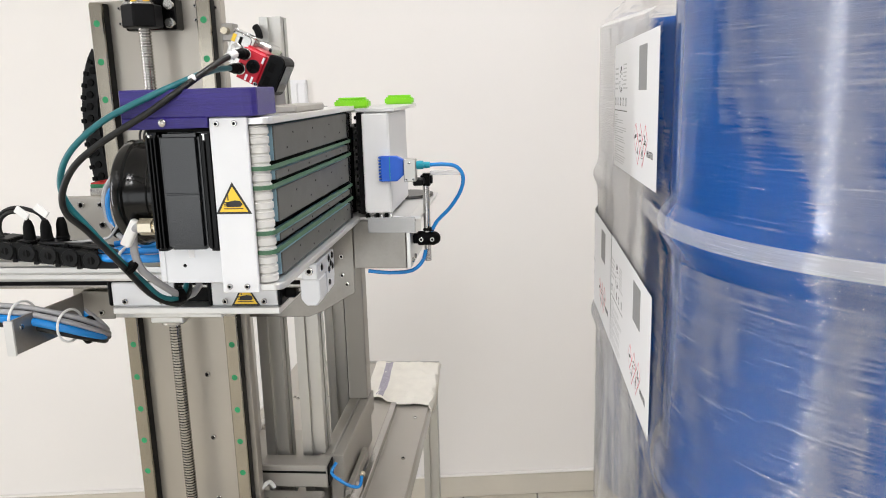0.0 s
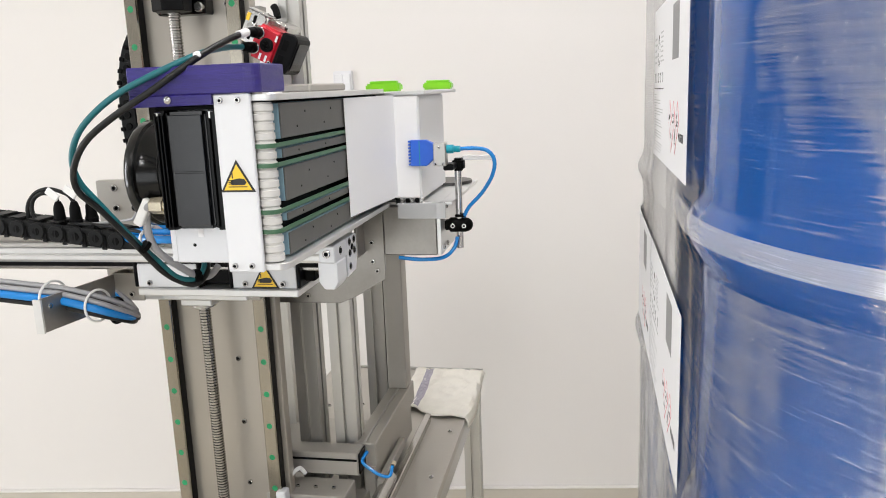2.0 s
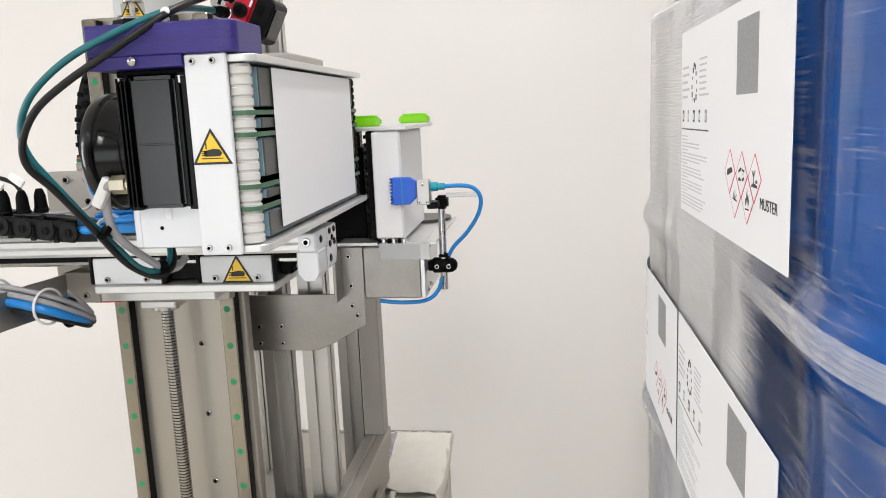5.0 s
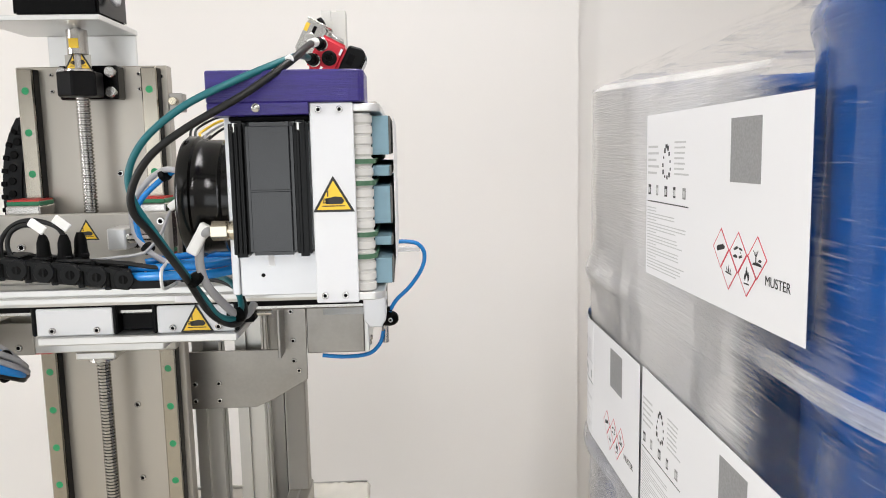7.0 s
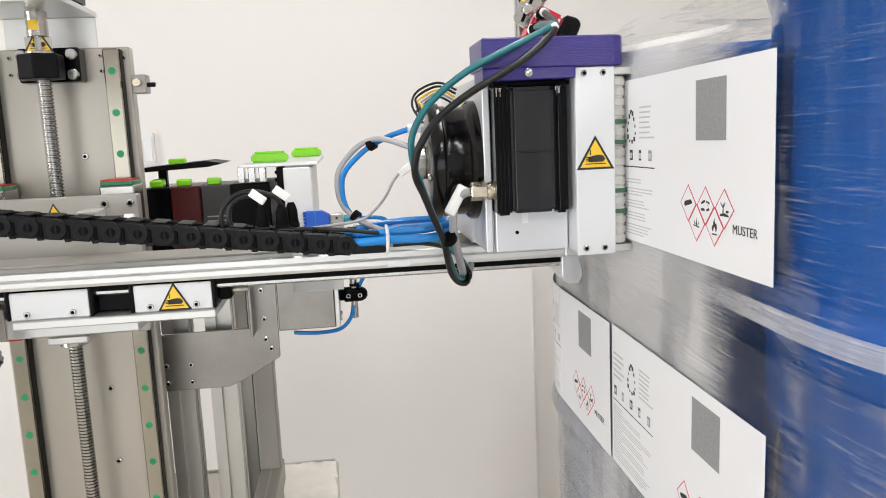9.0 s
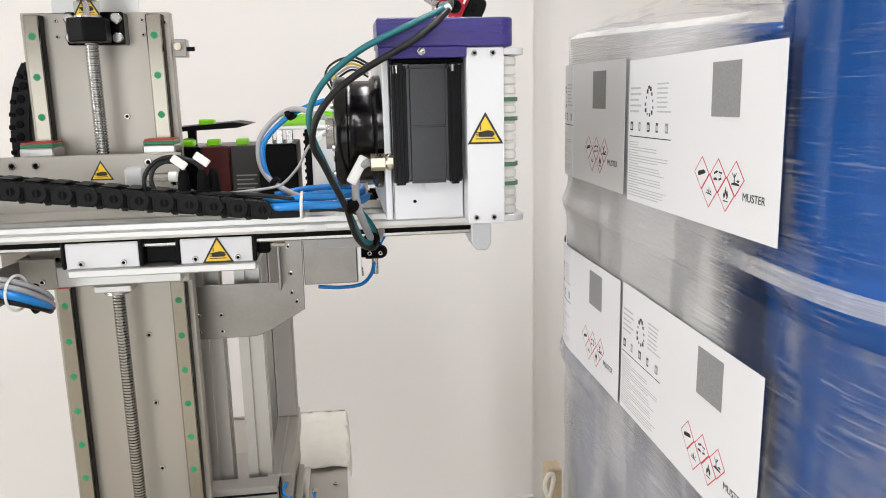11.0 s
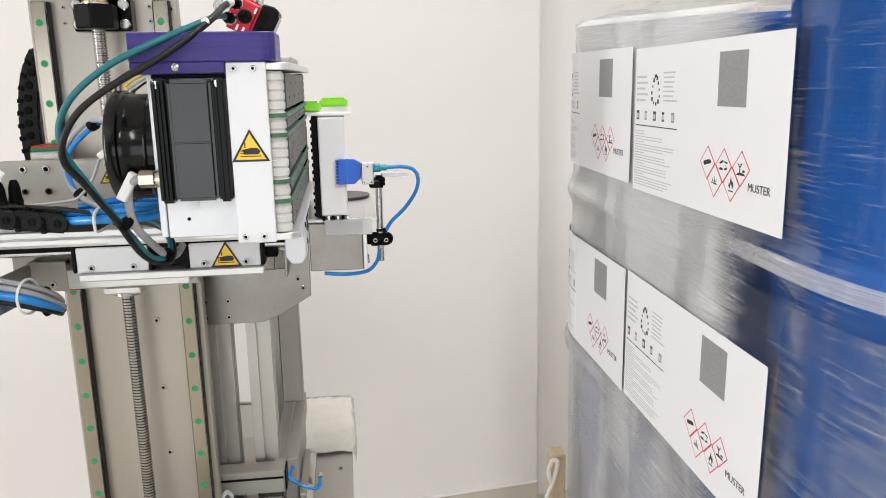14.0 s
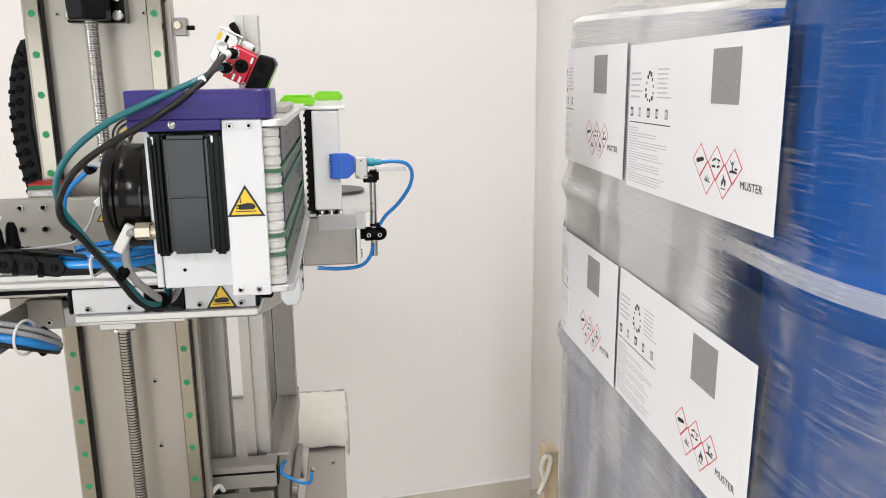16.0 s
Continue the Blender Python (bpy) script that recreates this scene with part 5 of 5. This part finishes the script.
def pallet():
    pz = DRUM_BASE
    pa = thing("pallet", (DX0 + 0.29, DY0 + 0.29, pz - 0.144), "rough softwood pallet under the wrapped drums", "pallet")
    x0, x1, y0, y1 = DX0 - 0.2, DX0 + 0.789, DY0 - 0.2, DY0 + FAR_DY + 0.2
    for k in range(9):
        yy = y0 + (y1 - y0 - 0.1) * k / 8
        part("board", box(x0, x1, yy, yy + 0.1, pz - 0.022, pz, 0.002), wood, pa)
    for k in range(3):
        xx = x0 + (x1 - x0 - 0.1) * k / 2
        part("stringer", box(xx, xx + 0.1, y0, y1, pz - 0.044, pz - 0.022, 0.002), wood, pa)
        for j in range(3):
            yy = y0 + (y1 - y0 - 0.14) * j / 2
            part("block", box(xx, xx + 0.1, yy, yy + 0.14, pz - 0.122, pz - 0.044, 0.002), wood, pa)
        part("runner", box(xx, xx + 0.1, y0, y1, pz - 0.144, pz - 0.122, 0.002), wood, pa)
    st = thing("pallet_stand", (DX0 + 0.29, DY0 + 0.29, FLOOR_Z), "grey steel stand under the pallet", "stand")
    part("deck", box(x0 + 0.05, x1 - 0.05, y0 + 0.05, y1 - 0.05, pz - 0.20, pz - 0.144, 0.003), plate_grey, st)
    for x in (x0 + 0.1, x1 - 0.1):
        for y in (y0 + 0.1, y1 - 0.1):
            part("leg", box(x - 0.04, x + 0.04, y - 0.04, y + 0.04, FLOOR_Z, pz - 0.20, 0.003), plate_grey, st)
    oc = thing("wooden_post", (0.965, 0.60, FLOOR_Z), "pale rough timber post with a loop of twine", "timber")
    part("post", box(0.956, 0.996, 0.575, 0.63, FLOOR_Z, -1.083, 0.004), wood, oc)
    part("twine", sweep([(0.955, 0.568, -1.16), (0.945, 0.562, -1.12), (0.955, 0.56, -1.09), (0.97, 0.565, -1.10), (0.96, 0.565, -1.15), (0.94, 0.565, -1.20)], 0.006, 8), cloth, oc)


pallet()


def film_wrap():
    """Stretch film drawn round the four drums, wrinkled, roped at the hoops."""
    r = DRUM_R + 0.002
    ca, cb = Vector((DX0, DY0, 0)), Vector((DX0 + 0.589, DY0 + FAR_DY, 0))
    path = []

    def arc(c, a0, a1, n):
        for k in range(n + 1):
            a = radians(a0 + (a1 - a0) * k / n)
            path.append((Vector((c.x + r * math.cos(a), c.y + r * math.sin(a), 0)), Vector((math.cos(a), math.sin(a), 0))))

    def line(p, q, nrm, n):
        for k in range(1, n):
            path.append((p.lerp(q, k / n), nrm))
    corners = [(Vector((cb.x, ca.y, 0)), 270, 360), (Vector((cb.x, cb.y, 0)), 0, 90), (Vector((ca.x, cb.y, 0)), 90, 180), (Vector((ca.x, ca.y, 0)), 180, 270)]
    for k, (c, a0, a1) in enumerate(corners):
        arc(c, a0, a1, 36)
        nc = corners[(k + 1) % 4][0]
        n = Vector((math.cos(radians(a1)), math.sin(radians(a1)), 0))
        line(c + n * r, nc + n * r, n, 50)
    zs = [DRUM_BASE - 0.12 + k * (DRUM_TOP + 0.006 - DRUM_BASE + 0.12) / 200 for k in range(201)]
    hoops = (DRUM_BASE + 0.327, DRUM_BASE + 0.600)

    def slack(y, near, far):
        """The height of a top edge that drops from the near drums to the far ones."""
        u = min(1.0, max(0.0, (y + 0.56) / 0.51))
        return near + (far - near) * u

    def sheet(lo, hi, push, amp, seed, keep=lambda k: True, rim=(0.013, -0.003)):
        bm = bmesh.new()
        cols = []
        for k, (p, n) in enumerate(path):
            if not keep(k):
                cols.append(None)
                continue
            col = []
            lid = slack(p.y, *rim)
            ring = [DRUM_BASE + (hz - DRUM_BASE) * (FAR_SCALE if p.y > DY0 + FAR_DY / 2 else 1.0) for hz in hoops]
            free = min(abs(p.y - DY0), abs(p.y - DY0 - FAR_DY)) if p.x < DX0 - 0.2 and DY0 < p.y < DY0 + FAR_DY else 0.0
            hug = math.exp(-(free / 0.16) ** 2)
            for zz in zs:
                z = -0.2 + (zz + 0.2) * (lid + 0.2) / (zs[-1] + 0.2) if zz > -0.2 else zz
                if zz < lo or zz > hi:
                    continue
                q = Vector((p.x * 3, p.y * 3, z * 26 + seed))
                w = noise.noise(q) * amp + noise.noise(Vector((p.x * 9, p.y * 9, z * 70 + 2 * seed))) * amp * 0.5
                bulge = hug * sum(0.0095 * math.exp(-((z - hz) / 0.017) ** 2) for hz in ring)
                tuck = 0.014 * max(0.0, (zz - DRUM_TOP + 0.002) / 0.008)
                col.append(bm.verts.new(p + n * (push + abs(w) * 0.0 + w + bulge - tuck) + Vector((0, 0, z))))
            cols.append(col)
        m = len(cols)
        for k in range(m):
            a, b = cols[k], cols[(k + 1) % m]
            if a and b:
                for j in range(len(a) - 1):
                    bm.faces.new((a[j], b[j], b[j + 1], a[j + 1]))
        return bm

    fw = thing("stretch_film", (DX0 + 0.29, DY0 + 0.29, DRUM_BASE - 0.12), "clear wrinkled stretch film wrapped round the drums", "stretch film")
    part("outer_layer", sheet(-9, 9, 0.0, 0.0011, 3.0), film_thin, fw, "", True)
    def far_side(k):
        return abs(path[k][0].x - (DX0 - r)) < 0.012 and path[k][0].y > DY0 + 0.03
    part("inner_layer", sheet(-0.525, 9, -0.0006, 0.0009, 11.0, far_side, (-0.028, -0.009)), film_fade, fw, "milky doubled film between the drums", True)
    part("inner_layer", sheet(-9, -0.515, -0.0012, 0.0016, 13.0, far_side), film_low, fw, "thinner crinkled film below", True)
    part("lower_layer", sheet(-9, hoops[1] - 0.02, 0.0015, 0.0012, 23.0), film_wound, fw, "", True)
    band = sheet(hoops[1] - 0.004, hoops[1] + 0.019, 0.0016, 0.0003, 31.0, lambda k: path[k][0].y < DY0 + 0.26 and path[k][0].x < DX0 + 0.2)
    part("roped_band", band, film_rope, fw, "milky roped band of film above the hoop", True)
    # film over the top of the load
    top = bmesh.new()
    step = 40
    gx0, gx1, gy0, gy1 = ca.x - r + 0.02, cb.x + r - 0.02, ca.y - r + 0.02, cb.y + r - 0.02
    grid = [[top.verts.new((gx0 + (gx1 - gx0) * i / step, gy0 + (gy1 - gy0) * j / step, DRUM_TOP + 0.004 - 0.016 * min(1.0, max(0.0, (gy0 + (gy1 - gy0) * j / step - DY0 - 0.1) / 0.3)) + 0.004 * noise.noise(Vector((i * 0.6, j * 0.9, 2))))) for j in range(step + 1)] for i in range(step + 1)]

    def inside(v):
        dx = max(ca.x - v.co.x, v.co.x - cb.x, 0)
        dyy = max(ca.y - v.co.y, v.co.y - cb.y, 0)
        return math.hypot(dx, dyy) < r - 0.01
    for i in range(step):
        for j in range(step):
            q = (grid[i][j], grid[i + 1][j], grid[i + 1][j + 1], grid[i][j + 1])
            if all(inside(v) for v in q):
                top.faces.new(q)
    part("top_sheet", top, film_top, fw, "", True)


film_wrap()

# ---- shipping labels ----
LAB_W, LAB_H = 0.352, 0.174
TO_SIDE = Matrix(((0, 0, -1, 0), (-1, 0, 0, 0), (0, 1, 0, 0), (0, 0, 0, 1)))


def flat(u0, u1, v0, v1, h=0.0003, bm=None):
    return box(u0, u1, v0, v1, 0.0003, 0.0003 + h, 0, bm)


def word(name, text, size, u, v, parent, label=""):
    cu = bpy.data.curves.new(name, "FONT")
    cu.body, cu.size, cu.extrude = text, size, 0.0001
    tmp = new(name, cu)
    me = bpy.data.meshes.new_from_object(tmp.evaluated_get(bpy.context.evaluated_depsgraph_get()))
    bpy.data.objects.remove(tmp)
    me.materials.append(ink_black)
    ob = new(name, me)
    ob.parent = parent
    ob.location = (u, v, 0.0005)
    return tagged(ob, label)


BEND_U, STRIPS = -0.048, 4


def strip_pose(k, bent):
    """Where strip k of a label lies on the label, flat or laid round the far drum."""
    wide = (BEND_U + LAB_W / 2) / STRIPS
    u = -LAB_W / 2 + (k + 0.5) * wide
    if not bent:
        return pose(u, 0, 0)
    rr = DRUM_R + 0.004
    a = (BEND_U - u) / rr
    return pose(BEND_U - rr * math.sin(a), 0, -(rr - rr * math.cos(a)), 0, -math.degrees(a), 0)


def shipping_label(label, bent):
    """A printed label: its plain half, and five upright strips that can follow the drum."""
    lb = new("shipping_label")
    lb.empty_display_size = 0.02
    tagged(lb, label, "label", "hazard labels")

    def at(fu, fv):
        return (-LAB_W / 2 + fu * LAB_W, LAB_H / 2 - fv * LAB_H)
    prints = []

    def bars(fu0, fu1, fv0, fv1, n, ragged, seed, gap=()):
        rnd = random.Random(seed)
        for k in range(n):
            v = fv0 + (fv1 - fv0) * k / n
            short = 0.75 if k in gap else ragged * rnd.random()
            a, b = at(fu0, v), at(fu1 - (fu1 - fu0) * short, v + (fv1 - fv0) / n * 0.34)
            prints.append(("pale", a[0], b[0], b[1], a[1]))
    bars(0.012, 0.355, 0.57, 0.97, 21, 0.3, 2, (0, 1, 4, 8, 12, 16))
    bars(0.25, 0.365, 0.17, 0.38, 7, 0.35, 5)
    bars(0.015, 0.12, 0.19, 0.39, 5, 0.4, 7)
    for k in range(5):
        a = at(0.02 + 0.075 * k, 0.43)
        prints.append(("grey" if k in (1, 4) else "black", a[0], a[0] + 0.0085 - 0.002 * (k % 2), a[1] - 0.011, a[1]))
        prints.append(("pale", a[0] + 0.001, a[0] + 0.0065, a[1] - 0.009, a[1] - 0.003))
    a, b = at(0.012, 0.53), at(0.366, 0.537)
    prints.append(("black", a[0], b[0], b[1], a[1]))
    cu, cv = at(0.185, 0.285)
    for k in range(13):
        ang = math.pi * 2 * k / 13
        w = 0.0015 + 0.0005 * (k % 3)
        du, dv = cu + 0.0105 * (1.0 - 0.45 * math.sin(ang)) * math.cos(ang), cv + 0.0165 * math.sin(ang)
        prints.append(("black", du - w, du + w, dv - w, dv + w))
    tones = {"pale": ink_pale, "grey": ink_grey, "black": ink_black}

    def piece(name, u0, u1, mid):
        sheet = part(name, box(u0 - mid, u1 - mid, -LAB_H / 2, LAB_H / 2, -0.0003, 0.0003, 0), paper)
        sheet.parent = lb
        for tone in tones:
            bm = None
            for n, (kind, a0, a1, b0, b1) in enumerate(prints):
                c0, c1 = max(a0, u0), min(a1, u1)
                if kind == tone and c1 - c0 > 1e-4:
                    h = 0.0005 if tone == "pale" and b1 - b0 > 0.005 else 0.0004
                    bm = box(c0 - mid, c1 - mid, b0, b1, 0.0003, h, 0, bm)
            if bm:
                p = part("printing", bm, tones[tone])
                p.parent = sheet
                tagged(p, "fine " + tone + " printing", kind="stuff")
        return sheet
    wide = (BEND_U + LAB_W / 2) / STRIPS
    strips = []
    for k in range(STRIPS):
        u0 = -LAB_W / 2 + k * wide
        st = piece("label_strip", u0, u0 + wide, u0 + wide / 2)
        st.matrix_basis = strip_pose(k, bent)
        strips.append(st)
    main = piece("label_sheet", BEND_U, LAB_W / 2, 0.0)
    a, b = at(0.634, 0.075), at(0.792, 0.374)
    sub = part("code_square", flat(a[0], b[0], b[1], a[1]), ink_grey, None, "plain grey code square")
    sub.parent = main
    s = 0.0345
    u0, v0 = at(0.590, 0.700)
    cen = [(u0, v0), (u0 + s, v0), (u0 + 2 * s, v0), (u0 + s * 0.5, v0 - 0.0165), (u0 + s * 1.5, v0 - 0.0165)]
    pics = [
        [[(-.36, -.04), (-.30, .06), (.20, .16), (.34, .10), (.36, .02), (.26, -.02), (-.28, -.14)]],
        [[(-.36, .10), (-.10, .22), (.02, .20), (-.02, .14), (-.30, .04)], [(.06, .20), (.34, .16), (.36, .08), (.08, .13)], [(-.36, -.20), (-.04, -.20), (-.04, -.13), (-.20, -.08), (-.36, -.13)], [(.10, -.20), (.34, -.14), (.30, -.04), (.20, -.08), (.08, -.12)], [(.20, .06), (.24, .06), (.24, -.02), (.20, -.02)]],
        [[(-.34, -.26), (.36, -.26), (.28, -.18), (.02, -.14), (-.26, -.18)], [(-.12, -.16), (-.04, -.16), (-.05, .20), (-.10, .20)], [(-.10, .08), (-.26, .24), (-.28, .20), (-.10, .02)], [(-.06, .08), (.06, .26), (.09, .22), (-.05, .02)], [(.08, -.10), (.20, -.02), (.34, -.06), (.30, -.12), (.18, -.13)]],
        [[(-.28, -.12), (.26, -.18), (.24, -.12), (-.24, -.07)], [(-.05, -.08), (.01, .20), (.06, -.09)], [(-.16, -.06), (-.20, .10), (-.07, -.04)], [(.09, -.06), (.22, .08), (.17, -.08)]],
        [[(-.20, -.30), (.20, -.30), (.20, -.25), (-.20, -.25)], [(-.12, -.20), (-.20, -.08), (-.17, .06), (-.11, .00), (-.08, .16), (.0, .34), (.03, .18), (.10, .10), (.13, .16), (.20, .0), (.18, -.12), (.10, -.20), (.08, -.08), (.0, .04), (-.06, -.08)]],
    ]
    for (u, v), pic in zip(cen, pics):
        w, hh = s * 0.485, s * 0.50
        dia = part("hazard_diamond", prism([(u - w, v), (u, v - hh), (u + w, v), (u, v + hh)], "z", 0.0003, 0.0005), ink_red, None, "red-edged hazard diamond")
        dia.parent = main
        inn = part("diamond_field", prism([(u - w * .90, v), (u, v - hh * .90), (u + w * .90, v), (u, v + hh * .90)], "z", 0.0005, 0.0006), paper)
        inn.parent = dia
        bm = None
        for poly in pic:
            bm = prism([(u + a * s * .68, v + b * s * .68) for a, b in poly], "z", 0.0006, 0.0007, 0.0, bm)
        pm = part("pictogram", bm, ink_black)
        pm.parent = dia
    word("caption", "MUSTER", 0.0108, 0.1145, -0.0535, main, "black printed word")
    return lb, strips


for text, y, z, lean, bent in (("white hazard label stuck to the film on the upper drum", -0.496, -0.147, 0.6, False),
                               ("white hazard label stuck to the film below the hoop", -0.490, -0.436, -0.6, False),
                               ("white hazard label curving round the far drum", -0.128, -0.436, 0, True)):
    placed, _ = shipping_label(text, bent)
    placed.matrix_basis = Matrix.Translation((FILM_X - 0.004, y, z)) @ TO_SIDE @ pose(0, 0, 0, 0, 0, lean)
fresh, fresh_strips = shipping_label("fresh white hazard label fed onto the head and pressed on", False)


def peel(y, t):
    """How far the label stands off the head's face where it still leaves the printer."""
    u = min(1.0, max(0.0, (y - 0.047) / 0.065))
    return 0.021 * u * u * (3 - 2 * u) * min(1.0, max(0.0, (3.0 - t) / 0.25))


def laid(mid, along):
    """The pose of a sheet whose middle is mid and that runs along the given way."""
    return Matrix.Translation(mid) @ pose(0, 0, 0, 0, 0, -math.degrees(math.atan2(along.x, along.y))) @ TO_SIDE


def motions():
    for ob, mover, base in MOVERS:
        rows = []
        for t in KEY_T:
            y, z, x = eased(SLIDE_Y, t), eased(LIFT_Z, t), eased(REACH_X, t)
            off = {"slide": (0, y, 0), "lift": (0, y, z), "reach": (x, y, z), "pad": (eased(PAD_X, t), 0, 0)}[mover]
            rows.append((t, Matrix.Translation(base + Vector(off))))
        walk(ob, rows)
    rows, strip_rows = [], [[] for _ in fresh_strips]
    half, wide = LAB_W / 2, (BEND_U + LAB_W / 2) / STRIPS
    for t in sorted(set(KEY_T + [0.25 * k for k in range(17)])):
        if t >= 8.02:
            rows.append((t, Matrix.Translation((FILM_X - 0.004, -0.129, -0.145)) @ TO_SIDE))
            continue
        fed, x0 = eased(FEED_Y, t), FACE_X + 0.0024 + eased(REACH_X, t) + eased(PAD_X, t)
        at = Vector((peel(fed - half, t), fed - half, 0))
        along = (Vector((peel(fed - BEND_U, t), fed - BEND_U, 0)) - at).normalized()
        home = Matrix.Translation((min(x0, FILM_X - 0.004), eased(SLIDE_Y, t), eased(LIFT_Z, t) - 0.248))
        base = home @ laid(at + along * half, along)
        rows.append((t, base))
        at = at + along * (half - BEND_U)
        for k in range(STRIPS - 1, -1, -1):
            far = fed + half - k * wide
            along = (Vector((peel(far, t), far, 0)) - at).normalized()
            if t < 7.9:
                strip_rows[k].append((t, base.inverted() @ home @ laid(at + along * wide / 2, along)))
            at = at + along * wide
    walk(fresh, rows)
    for k, strip in enumerate(fresh_strips):
        walk(strip, strip_rows[k] + [(t, strip_pose(k, t >= 8.35)) for t in (7.9, 8.02, 8.35, 8.5, 12, 16)])


motions()
